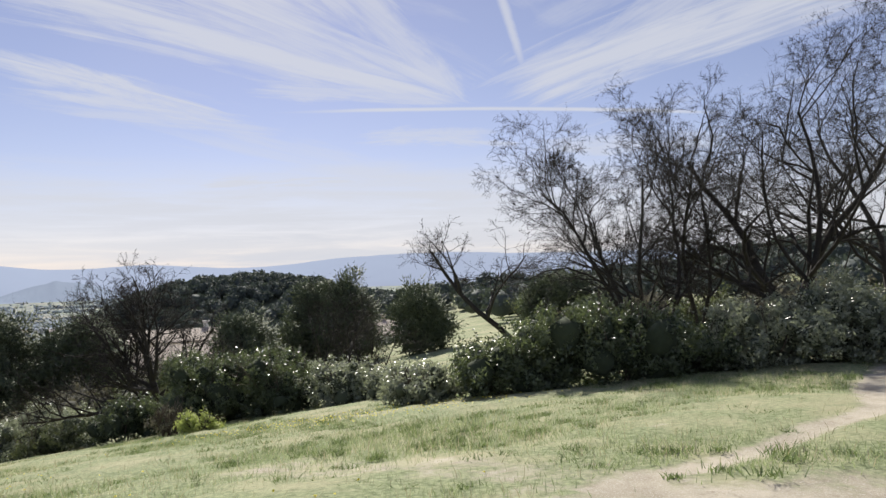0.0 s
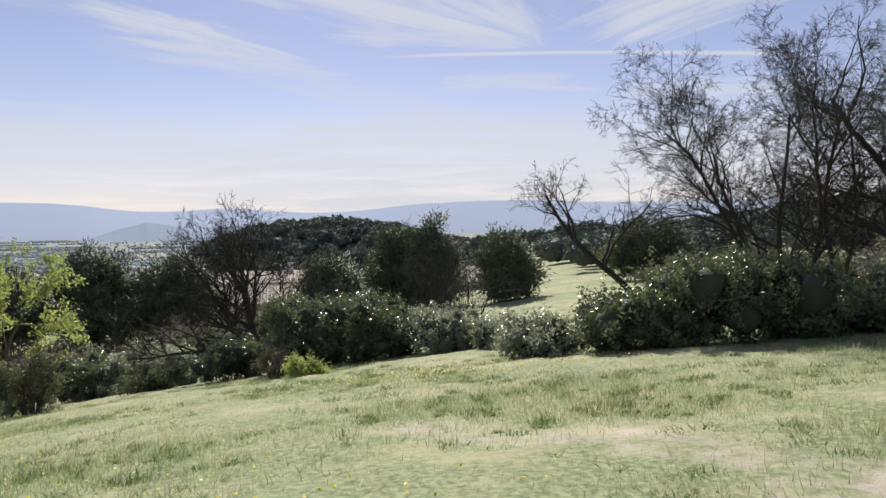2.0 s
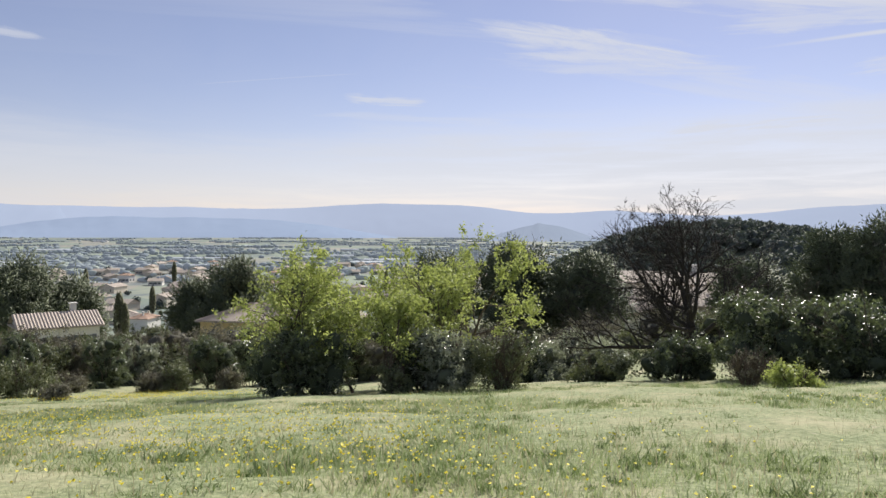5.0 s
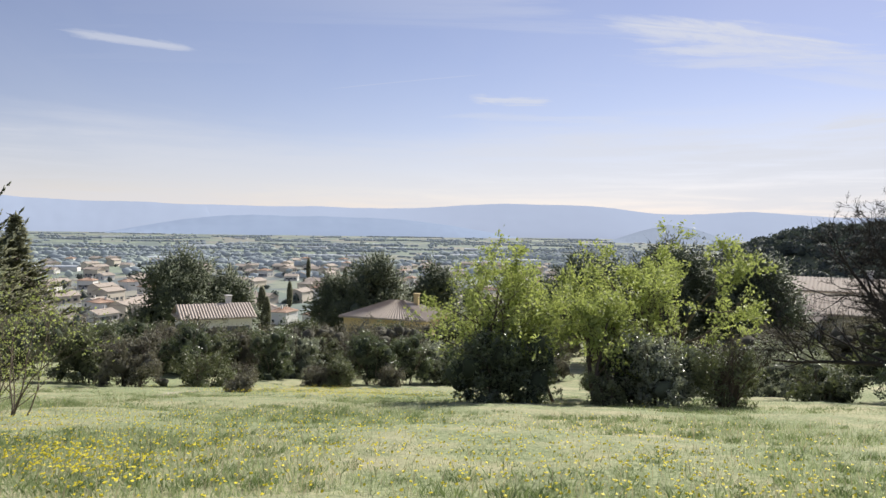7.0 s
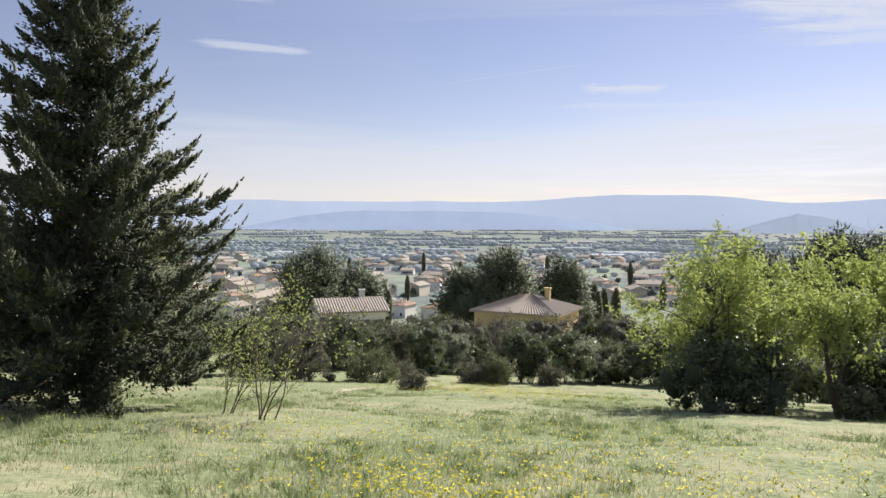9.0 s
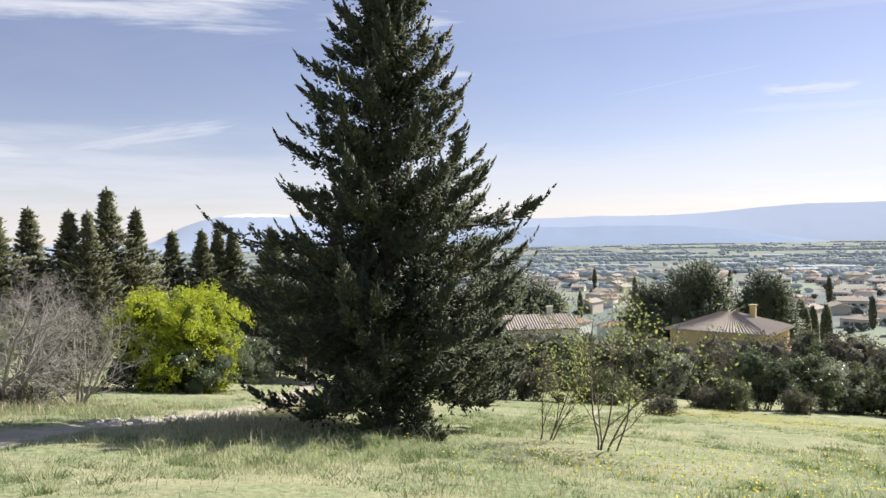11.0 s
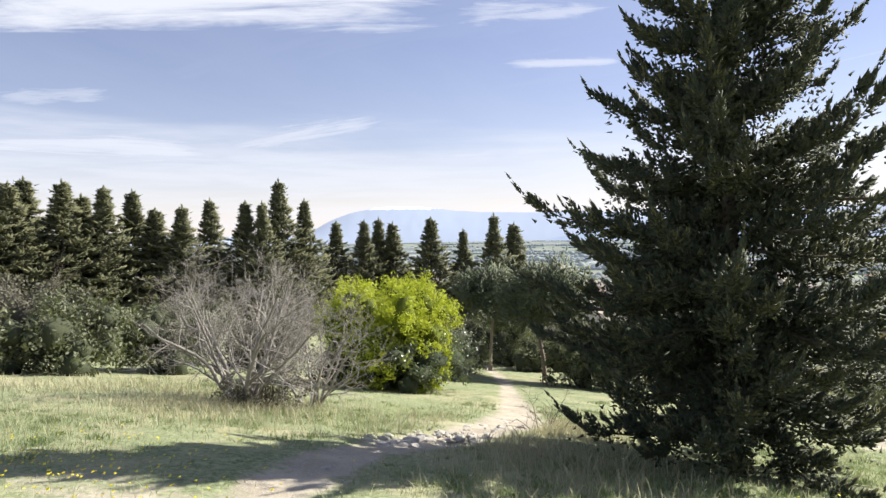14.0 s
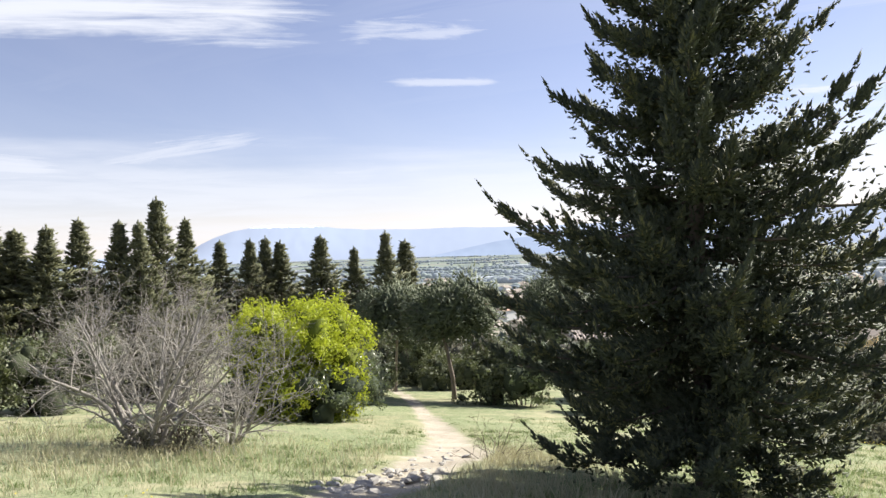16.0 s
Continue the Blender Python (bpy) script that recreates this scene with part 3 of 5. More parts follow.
def lobes_of(rng, rx, ry, h, k, cone=0.0):
    """Uneven clumps of growth that make up a crown, full down to the ground."""
    out = [(np.array([0, 0, h * 0.36]), np.array([rx * 0.68, ry * 0.68, h * 0.40]))]
    for i in range(2 * k):
        a = 2.39996 * i + rng.uniform(-0.5, 0.5)
        up = rng.uniform(0.05, 0.95)
        reach = math.sqrt(max(0.05, 1 - max(0.0, up - 0.35) ** 2 * 2.0)) if cone < 0.2 else math.sqrt(max(0.05, 1 - (2 * up - 0.9) ** 2 * 0.85))
        f = rng.uniform(0.45, 0.92) * reach * (1 - cone * max(0.0, up - 0.25))
        s = rng.uniform(0.14, 0.40)
        rr = np.array([rx * s, ry * s, min(rx, h) * s * rng.uniform(0.8, 1.3)])
        zz = min(max(h * up, rr[2] * 0.35), h * rng.uniform(0.84, 1.0) - rr[2])
        out.append((np.array([math.cos(a) * rx * f, math.sin(a) * ry * f, zz]), rr))
    return out


def lobe_points(rng, lobes, k, depth=0.22):
    area = np.array([np.prod(r) ** (2 / 3) for _, r in lobes])
    pick = rng.choice(len(lobes), k, p=area / area.sum())
    d = spread(rng, k)
    C = np.array([c for c, _ in lobes])[pick]
    R = np.array([r for _, r in lobes])[pick]
    wave = 1 + 0.16 * np.sin(d[:, :1] * 7 + pick[:, None]) * np.cos(d[:, 1:2] * 6 + d[:, 2:] * 5)
    f = 1 - np.abs(rng.normal(0, depth, (k, 1))) + np.abs(rng.normal(0, 0.10, (k, 1)))
    P = C + d * R * f * wave
    keep = P[:, 2] > -0.05
    for c, r in lobes:
        keep &= (((P - c) / r) ** 2).sum(1) > 0.30
    return P[keep], d[keep]


def clumped(rng, lobes, k, size, each=26):
    """Leaves gathered in sprays of unequal size and reach, with gaps between them."""
    P0, D0 = lobe_points(rng, lobes, max(30, k // each), 0.16)
    m = len(P0)
    P0 = P0 + D0 * rng.uniform(-0.6, 0.7, (m, 1)) * size
    r = size * rng.uniform(0.7, 2.2, m)
    pick = rng.choice(m, k, p=r ** 2 / (r ** 2).sum())
    off = np.clip(rng.normal(0, 0.5, (k, 3)), -1, 1) * r[pick, None]
    along = np.clip(rng.normal(0.1, 0.4, (k, 1)), -0.8, 0.9) * r[pick, None]
    D = D0[pick] + np.array([[0, 0, 0.25]])
    P = P0[pick] + off + D * along
    keep = P[:, 2] > 0
    return P[keep], (D0[pick] * 0.6 + off / r[pick, None])[keep]


def ball():
    bm = bmesh.new()
    bmesh.ops.create_icosphere(bm, subdivisions=2, radius=1)
    v = np.array([x.co[:] for x in bm.verts])
    f = np.array([[q.index for q in x.verts] for x in bm.faces])
    bm.free()
    return v, f


BALL = ball()


def core_mesh(rng, lobes, mat, share=0.6):
    """Dark lumps that close the view through a bush, in place of shaded inner leaves."""
    Vs, Fs, o = [], [], 0
    for c, r in lobes:
        v, f = BALL
        v = v * (1 + rng.normal(0, 0.16, (len(v), 1)))
        v = c + v * r * share
        v[:, 2] = np.maximum(v[:, 2], -0.08)
        Vs.append(v)
        Fs.append(f + o)
        o += len(v)
    return array_mesh("shaded_core", np.concatenate(Vs), np.concatenate(Fs), mat)


def bush(name, x, y, rx, h, mat, seed, label, leaves=7000, size=0.11, ry=None, stems=9, core=True, category="bush", group="", lobes=9, twig="bark_brown", sink=0.0, aspect=0.5):
    rng = np.random.default_rng(seed)
    ry = ry or rx
    t = thing(name, x, y, ground_z(x, y) - sink, label, category, group)
    L = lobes_of(rng, rx, ry, h, lobes)
    P, D = clumped(rng, L, leaves, size)
    child("foliage", array_mesh("foliage", *cards(rng, P, D, size, size * aspect), M[mat]), t)
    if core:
        child("shaded_core", core_mesh(rng, L, M[mat + "_inner"]), t)
    segs, tips = [], []
    sp = dict(levels=3, steps=(5, 4, 3), children=(4, 3, 0), angle=(35, 40, 40), wander=(0.12, 0.16, 0.2), lift=(0.04, 0.04, 0.02), shrink=(0.5, 0.5, 0.5))
    for k in range(stems):
        a = rng.uniform(0, 2 * math.pi)
        f = rng.uniform(0.2, 0.8)
        d = np.array([math.cos(a) * f * rx / h, math.sin(a) * f * ry / h, 1.0])
        branch(rng, segs, tips, np.array([math.cos(a) * rx * 0.2, math.sin(a) * ry * 0.2, -0.1]), d / np.linalg.norm(d), h * rng.uniform(0.8, 1.1), 0.028, 0, sp)
    if segs:
        tagged(child("branchwork", array_mesh("branchwork", *tubes(segs, 4), M[twig]), t), kind="stuff")
    return t


def leafy_tree(name, x, y, height, wide, mat, seed, label, stems=3, leaves=9000, size=0.075, r=0.07, lean=(0, 0), group="", twig="bark_brown", clump=0.16, spec=None):
    """A small tree whose twigs carry loose tufts of leaves."""
    base = dict(levels=4, steps=(6, 5, 4, 3), children=(8, 6, 5, 0), angle=(42, 45, 45, 40), wander=(0.12, 0.15, 0.18, 0.2),
                lift=(0.03, 0.06, 0.06, 0.05), shrink=(0.6, 0.55, 0.5, 0.5), taper=0.3, thin=0.6, first=0.2)
    base.update(spec or {})
    t, tips, rng = bare_tree(name, x, y, height, stems, seed, label, twig, lean, base, r, spread_by=wide / height, group=group)
    pick = rng.integers(0, len(tips), leaves)
    back = rng.uniform(-0.42, 0.08, (leaves, 1))
    P = tips[pick, :3] + tips[pick, 3:] * back + rng.normal(0, clump, (leaves, 3)) * rng.uniform(0.3, 1, (leaves, 1))
    child("crown", array_mesh("crown", *cards(rng, P, spread(rng, leaves) + np.array([[0, 0, 0.4]]), size, size * 0.55), M[mat]), t)
    return t


def quills(rng, base, direction, length, width):
    """Slim open three-sided shoots, three faces each."""
    k = len(base)
    d = direction / np.linalg.norm(direction, axis=1, keepdims=True)
    a, b = cross_axes(d)
    L = length * rng.uniform(0.6, 1.4, (k, 1))
    W = width * rng.uniform(0.7, 1.3, (k, 1))
    V = np.stack([base + a * W, base - a * W * 0.5 + b * W * 0.87, base - a * W * 0.5 - b * W * 0.87, base + d * L], 1)
    o = np.arange(k)[:, None] * 4
    F = np.concatenate([o + np.array([f]) for f in ((3, 0, 1), (3, 1, 2), (3, 2, 0))])
    return V.reshape(-1, 3), F


def conifer_meshes(seed, H, profile, boughs, plumes, shoots, size, bare=0.03, sleeve=0.2, plume_len=0.34, inner=60, rise=(0.05, 0.55), upturn=1.0):
    """Wood and foliage of a conifer. Each bough leaves the stem, sweeps out and turns up at its end, and
    carries a sleeve of short plumes that narrows to a point. profile: (share of height, reach in metres)."""
    rng = np.random.default_rng(seed)
    ph, pw = np.array(profile).T
    R = pw.max()
    segs = []
    for i in range(10):
        a, b = i / 10, (i + 1) / 10
        segs.append((0, 0, -0.2 + a * H, 0, 0, -0.2 + b * H, 0.016 * H * (1 - a) + 0.012, 0.016 * H * (1 - b) + 0.01))
    B, D, tip = [], [], []

    def plume(p, d, length, m, end, fat):
        t = rng.uniform(0, 1, (m, 1)) ** 0.8
        off = rng.normal(0, 1, (m, 3)) * fat * (1.15 - t)
        B.append(p + d * t * length + np.array([[0, 0, 1.0]]) * t ** 2 * length * 0.2 + off)
        D.append(d * 1.1 + off / (fat + 1e-6) * 0.5 + np.array([[0, 0, 0.25]]) + t * np.array([[0, 0, 0.3]]))
        tip.append(rng.uniform(size=m) < end * t[:, 0] ** 1.5)

    up = np.array([0, 0, 1.0])
    for k in range(boughs):
        h = bare + (0.985 - bare) * (k / boughs) ** 1.08
        az = k * 2.39996 + rng.normal(0, 0.35)
        L = float(np.interp(h, ph, pw)) * (rng.uniform(0.66, 1.0) if k % 6 else rng.uniform(1.0, 1.2))
        slope = rise[0] + (rise[1] - rise[0]) * h + rng.normal(0, 0.12)
        steps = 8
        out = np.array([math.cos(az), math.sin(az), 0.0])
        p = np.array([0.0, 0.0, max(0.12, h * H - L * (slope + upturn * 0.22))])
        pts = [p]
        for j in range(steps):
            f = (j + 0.5) / steps
            d = out + up * (slope + upturn * f ** 3.2)
            p = p + d / np.linalg.norm(out + up * slope) * L / steps
            out = out + rng.normal(0, 0.06, 3) * np.array([1, 1, 0])
            pts.append(p)
        pts = np.array(pts)
        pts[:, 2] = np.maximum(pts[:, 2], 0.12)
        for j in range(steps):
            segs.append((*pts[j], *pts[j + 1], 0.011 * L * (1 - j / steps) + 0.004, 0.011 * L * (1 - (j + 1) / steps) + 0.003))
        light = rng.uniform(0.0, 1.0)
        g = rng.uniform(0.0, 0.85, inner)
        gi = np.minimum((g * steps).astype(int), steps - 1)
        gw = (g * steps - gi)[:, None]
        B.append(pts[gi] * (1 - gw) + pts[gi + 1] * gw + rng.normal(0, sleeve * 0.55, (inner, 3)))
        D.append(rng.normal(0, 0.6, (inner, 3)) + out * 0.8 + up * 0.4)
        tip.append(np.zeros(inner, bool))
        share = 0.12 + 0.88 * L / R
        for j in range(max(4, int(plumes * share))):
            f = rng.uniform(0.12, 0.98)
            i = min(int(f * steps), steps - 1)
            w = f * steps - i
            q = pts[i] * (1 - w) + pts[i + 1] * w
            fwd = (pts[i + 1] - pts[i]) / np.linalg.norm(pts[i + 1] - pts[i])
            side = np.cross(fwd, up)
            a = rng.uniform(0, 2 * math.pi)
            across = side / (np.linalg.norm(side) + 1e-6) * math.cos(a) * 1.2 + up * math.sin(a) * 0.8
            narrow = (1 - f) ** 0.55 + 0.12
            d = fwd * (0.7 + 0.5 * f) + across * narrow * 1.1 + up * 0.15
            length = plume_len * rng.uniform(0.6, 1.3) * (0.35 + 0.65 * narrow) * (0.2 + 0.8 * share)
            # share of shoots that get the sunlit colour, mostly on the outer bough
            glint = light * (1.0 if f > 0.45 else 0.2)
            plume(q, d / np.linalg.norm(d), length, int(shoots * (0.45 + 0.55 * narrow)), glint, sleeve * 0.20 * (0.4 + 0.6 * narrow))
        fwd = (pts[-1] - pts[-2]) / np.linalg.norm(pts[-1] - pts[-2])
        plume(pts[-2], fwd, plume_len * share, shoots, light, sleeve * 0.13)
        plume(pts[-1], fwd + up * 0.3, plume_len * 0.8 * share, shoots // 3, light, sleeve * 0.05)
    plume(np.array([0, 0, H * 0.93]), up, H * 0.07, shoots * 2, 0.4, sleeve * 0.1)
    B, D, tip = np.concatenate(B), np.concatenate(D), np.concatenate(tip)
    wood = tubes(segs, 4)
    return wood, quills(rng, B[~tip], D[~tip], size, size * 0.28), quills(rng, B[tip], D[tip], size, size * 0.2)


def conifer(name, x, y, H, profile, seed, label, boughs, plumes, shoots, size, mats, group="", **more):
    t = thing(name, x, y, None, label, "tree", group)
    wood, old, lit_tips = conifer_meshes(seed, H, profile, boughs, plumes, shoots, size, **more)
    child("trunk", array_mesh("trunk", *wood, M["bark_brown"], True), t)
    child("foliage", array_mesh("foliage", *old, M[mats[0]]), t)
    child("lit_growth", array_mesh("lit_growth", *lit_tips, M[mats[1]]), t, "outer shoots coloured lighter olive as if sunlit")
    return t


def pine(name, x, y, H, crown_r, crown_h, seed, label, needles=7000, size=0.35, group="pines", base=None, mat="pine", lobes=11, r=0.16, bark_kind="bark_brown"):
    rng = np.random.default_rng(seed)
    t = thing(name, x, y, base, label, "tree", group)
    segs, tips = [], []
    sp = dict(levels=3, steps=(8, 5, 4), children=(9, 5, 0), angle=(62, 45, 40), wander=(0.05, 0.12, 0.15), lift=(0.03, 0.05, 0.05), shrink=(0.42, 0.5, 0.5), first=0.5, taper=0.25)
    branch(rng, segs, tips, np.array([0, 0, -0.2]), np.array([0.03, 0.02, 1.0]), H * 0.92, r, 0, sp)
    child("trunk", array_mesh("trunk", *tubes(segs, 6), M[bark_kind], True), t)
    L = lobes_of(rng, crown_r, crown_r, crown_h, lobes, 0.95 if crown_h > crown_r * 1.5 else 0.3)
    L = [(c + np.array([0, 0, H - crown_h]), rr) for c, rr in L]
    P, D = clumped(rng, L, needles, size * 1.1, 30)
    child("crown", array_mesh("crown", *quills(rng, P, D + spread(rng, len(P)) * 0.8 + np.array([[0, 0, 0.3]]), size, size * 0.17), M[mat]), t)
    tagged(child("shaded_core", core_mesh(rng, L, M[mat + "_inner"], 0.46), t), kind="stuff")
    return t


def polar(eye, az, dist):
    return eye[0] - math.sin(radians(az)) * dist, eye[1] + math.cos(radians(az)) * dist


# --- evergreen thicket and bare oaks beside the track
DARK = "dark glossy evergreen bush in the thicket"
bush("evergreen_bush", 1.5, 16.4, 1.5, 1.4, "holm", 11, DARK, 14000, 0.10, 1.5, group="thicket beside the meadow")
bush("evergreen_bush", 3.7, 16.5, 2.1, 2.0, "holm", 12, DARK, 16000, 0.10, 1.6, group="thicket beside the meadow")
bush("evergreen_bush", 5.9, 17.4, 1.4, 1.3, "holm", 13, DARK, 9000, 0.10, group="thicket beside the meadow")
bush("evergreen_bush", 7.6, 16.9, 1.5, 1.6, "silver", 14, "sunlit grey-green evergreen bush in the thicket", 15000, 0.10, 1.4, group="thicket beside the meadow")
bush("evergreen_bush", 9.5, 17.6, 1.5, 2.1, "silver", 15, "tall sunlit grey-green bush below an oak", 12000, 0.11, 1.4, group="thicket beside the meadow")
bush("evergreen_bush", 11.4, 16.6, 1.8, 1.5, "silver", 16, "sunlit grey-green evergreen bush in the thicket", 11000, 0.11, group="thicket beside the meadow")
bush("evergreen_bush", 14.2, 17.0, 2.2, 1.8, "olive", 17, "olive-green bush at the end of the thicket", 9000, 0.12, group="thicket beside the meadow")
bush("evergreen_bush", -0.6, 16.8, 0.85, 1.0, "silver", 18, "small silvery bush at the foot of the thicket", 5000, 0.09, group="thicket beside the meadow")

OAK = "tall bare dark-stemmed oak behind the thicket"
GNARLED = dict(children=(9, 8, 8, 7, 0), angle=(48, 46, 46, 48, 45), wander=(0.13, 0.22, 0.27, 0.3, 0.3), lift=(0.03, 0.05, 0.03, 0.02, 0.0), shrink=(0.58, 0.56, 0.55, 0.5, 0.5), first=0.2, least=0.005)
bare_tree("oak_tree", 10.9, 21.5, 10.0, 3, 21, OAK, r=0.17, spread_by=0.5, spec=GNARLED)
bare_tree("oak_tree", 5.9, 21.0, 7.7, 4, 22, OAK, r=0.11, spread_by=0.72, spec=GNARLED)
bare_tree("oak_tree", 7.9, 22.5, 8.4, 2, 23, OAK, r=0.10, spread_by=0.4, spec=GNARLED)
bare_tree("oak_tree", 14.6, 22.6, 11.0, 2, 24, OAK, r=0.13, spread_by=0.35, spec=GNARLED)
bare_tree("oak_tree", 2.9, 20.3, 7.4, 1, 26, "bare oak with a strongly leaning trunk", r=0.12, lean=(-0.95, 0.0), spec=dict(first=0.4, least=0.005, wander=(0.12, 0.2, 0.25, 0.28, 0.28), lift=(0.07, 0.06, 0.05, 0.03, 0.0), shrink=(0.5, 0.6, 0.55, 0.52, 0.5)))

# --- bare trees and bushes lower on the slope
bare_tree("ash_tree", -11.5, 28.7, 6.2, 1, 31, "bare round-headed tree with dense dark twigs", r=0.23, spec=dict(least=0.009, children=(16, 10, 7, 5, 0), angle=(62, 52, 48, 45, 40), shrink=(0.86, 0.6, 0.55, 0.52, 0.5), first=0.24, wander=(0.14, 0.16, 0.2, 0.24, 0.2)))
bare_tree("small_tree", -4.7, 30.3, 4.9, 4, 32, "small bare dark tree with several stems", r=0.07, spread_by=0.5, spec=dict(children=(7, 6, 5, 4, 0)))
bare_tree("small_tree", -3.2, 30.6, 3.6, 3, 33, "small bare dark tree with several stems", r=0.06, spread_by=0.5, spec=dict(children=(7, 6, 5, 4, 0)))
LOW = "dark round evergreen bush on the slope"
for k, (bx, by, rx, h, mat) in enumerate(((-13.2, 23.2, 0.95, 1.15, "olive"), (-10.6, 23.4, 1.1, 1.6, "holm"), (-8.1, 23.8, 1.8, 3.0, "holm"), (-5.6, 23.4, 1.5, 2.5, "holm"),
                                         (-3.3, 22.6, 1.4, 1.7, "silver"), (-1.6, 20.6, 0.9, 1.1, "silver"), (-17.2, 30.8, 2.2, 2.5, "silver"), (-20.0, 30.5, 2.0, 2.4, "holm"),
                                         (-23, 27.5, 1.6, 2.2, "olive"))):
    words = {"olive": "olive-green low bush on the slope", "holm": LOW, "silver": "sunlit silvery bush on the slope"}[mat]
    bush("slope_bush", bx, by, rx, h * 0.88, mat, 40 + k, words, int(5200 * rx * max(1, h * 0.7)), 0.10, group="bushes on the slope")
bush("lime_bush", -6.5, 18.6, 0.5, 0.62, "spring", 52, "small bright lime-green bush in the grass", 3400, 0.08, sink=0.1, core=False)
bush("dry_shrub", -7.7, 19.6, 0.6, 0.9, "brush", 53, "dry twiggy brown shrub in the grass", 900, 0.07, core=False, stems=26)

# --- the two fresh green trees with bushes below
FRESH = "small spring tree in fresh yellow-green leaf"
LOOSE = dict(levels=4, children=(9, 6, 4, 0), angle=(48, 50, 45, 40), wander=(0.12, 0.17, 0.2, 0.2), lift=(0.02, 0.05, 0.07, 0.06), shrink=(0.6, 0.55, 0.5, 0.5), first=0.16)
leafy_tree("almond_tree", -18.9, 15.2, 3.9, 2.2, "spring", 61, FRESH, 5, 13000, 0.095, 0.065, group="fresh green trees", clump=0.07, spec=LOOSE, lean=(-0.1, 0))
leafy_tree("almond_tree", -17.5, 16.3, 3.5, 0.9, "spring", 63, "slim spring tree with a dark forked trunk", 2, 3600, 0.095, 0.055, group="fresh green trees", clump=0.07, spec=dict(LOOSE, first=0.4))
leafy_tree("almond_tree", -16.4, 16.5, 3.2, 1.6, "spring", 68, FRESH, 3, 6000, 0.095, 0.075, group="fresh green trees", clump=0.07, spec=dict(LOOSE, first=0.35))
leafy_tree("almond_tree", -16.8, 20.8, 5.0, 3.2, "spring", 62, "taller spring tree in fresh yellow-green leaf", 5, 17000, 0.105, 0.085, group="fresh green trees", clump=0.08, spec=dict(LOOSE, first=0.28))
bush("evergreen_bush", -18.2, 14.9, 1.4, 2.1, "holm", 64, "dark evergreen bush under a fresh green tree", 12000, 0.10)
bush("flowering_bush", -15.35, 17.5, 1.0, 1.9, "silver", 65, "pale flowering bush between the green trees", 9000, 0.09)
bush("evergreen_bush", -16.4, 17.6, 0.9, 1.5, "holm", 69, "dark evergreen bush between the green trees", 6000, 0.09)
bush("twiggy_shrub", -13.9, 18.3, 0.85, 1.6, "olive", 66, "loose olive-green shrub with bare twigs", 5500, 0.08, core=False, stems=24)
bush("low_shrub", -15.9, 16.0, 0.4, 0.75, "olive", 67, "low green shrub at the foot of a tree", 1500, 0.08)

# --- the great juniper and the saplings beside it
JUNIPER = ((0.0, 2.2), (0.08, 2.5), (0.22, 2.8), (0.36, 2.6), (0.48, 1.85), (0.64, 1.2), (0.8, 0.65), (1.0, 0.05))
conifer("juniper_tree", -22.95, 2.2, 10.4, JUNIPER, 71, "large dark juniper with upturned plumed boughs", 215, 28, 52, 0.075, ("juniper", "juniper_tip"), inner=150, sleeve=0.29, plume_len=0.42, rise=(-0.42, 0.5), upturn=0.9)
SAP = "slim sapling with thin stems and sparse fresh leaves"
leafy_tree("sapling", -20.3, 3.8, 2.1, 0.8, "spring", 73, SAP, 4, 700, 0.05, 0.016, group="saplings", clump=0.1, spec=dict(children=(5, 4, 3, 0)), lean=(0.1, 0.25))
leafy_tree("sapling", -18.9, 4.0, 2.4, 0.8, "spring", 74, SAP, 5, 850, 0.05, 0.018, group="saplings", clump=0.1, spec=dict(children=(5, 4, 3, 0)), lean=(0.1, 0.3))

# --- grey dead shrub, lime bush and the bushes behind
bare_tree("dead_shrub", -28.6, -4.9, 3.5, 12, 81, "leafless silver-grey shrub with many tangled stems", "bark_grey", r=0.05, spread_by=1.35, category="shrub", group="bare shrubs", spec=dict(levels=4, steps=(7, 5, 4, 3), children=(9, 8, 5, 0), lift=(0.0, 0.03, 0.04, 0.03), angle=(50, 50, 48, 40), shrink=(0.55, 0.5, 0.5, 0.5)))
bare_tree("dead_shrub", -29.4, -3.6, 2.6, 6, 82, "leafless silver-grey shrub with many tangled stems", "bark_grey", r=0.04, spread_by=0.9, category="shrub", group="bare shrubs", spec=dict(levels=4, steps=(6, 5, 4, 3), children=(7, 5, 4, 0)))
bush("undergrowth", -28.4, -4.5, 0.9, 0.6, "brush", 84, "dry undergrowth at the foot of a dead shrub", 1500, 0.08, core=False, stems=20)
bush("lime_bush", -37.6, -1.2, 2.65, 4.05, "lime", 85, "large yellow-green bush in fresh leaf over a dark base", 42000, 0.11, 2.3, lobes=18, sink=0.45)
bush("evergreen_bush", -37.0, -1.0, 2.35, 2.2, "holm", 86, "dark evergreen growth below a yellow-green bush", 9000, 0.11)
BEH = ((-40, -13.5, 2.4, 3.4, "brush"), (-37.5, -11.0, 2.0, 2.6, "olive"), (-45, -18, 2.6, 3.2, "olive"), (-50, -21, 2.6, 3.0, "brush"), (-42, -9, 2.2, 2.8, "olive"), (-47, -6, 2.4, 3.0, "brush"),
       (-44, 1.5, 1.5, 2.6, "silver"), (-47.5, 3.4, 1.5, 2.8, "olive"), (-43.5, 7.6, 1.3, 2.6, "olive"), (-52, 9, 1.9, 2.2, "olive"), (-56, 0, 2.5, 3.0, "olive"), (-56, 8, 2.5, 3.5, "olive"), (-36, -15, 1.8, 2.2, "brush"))
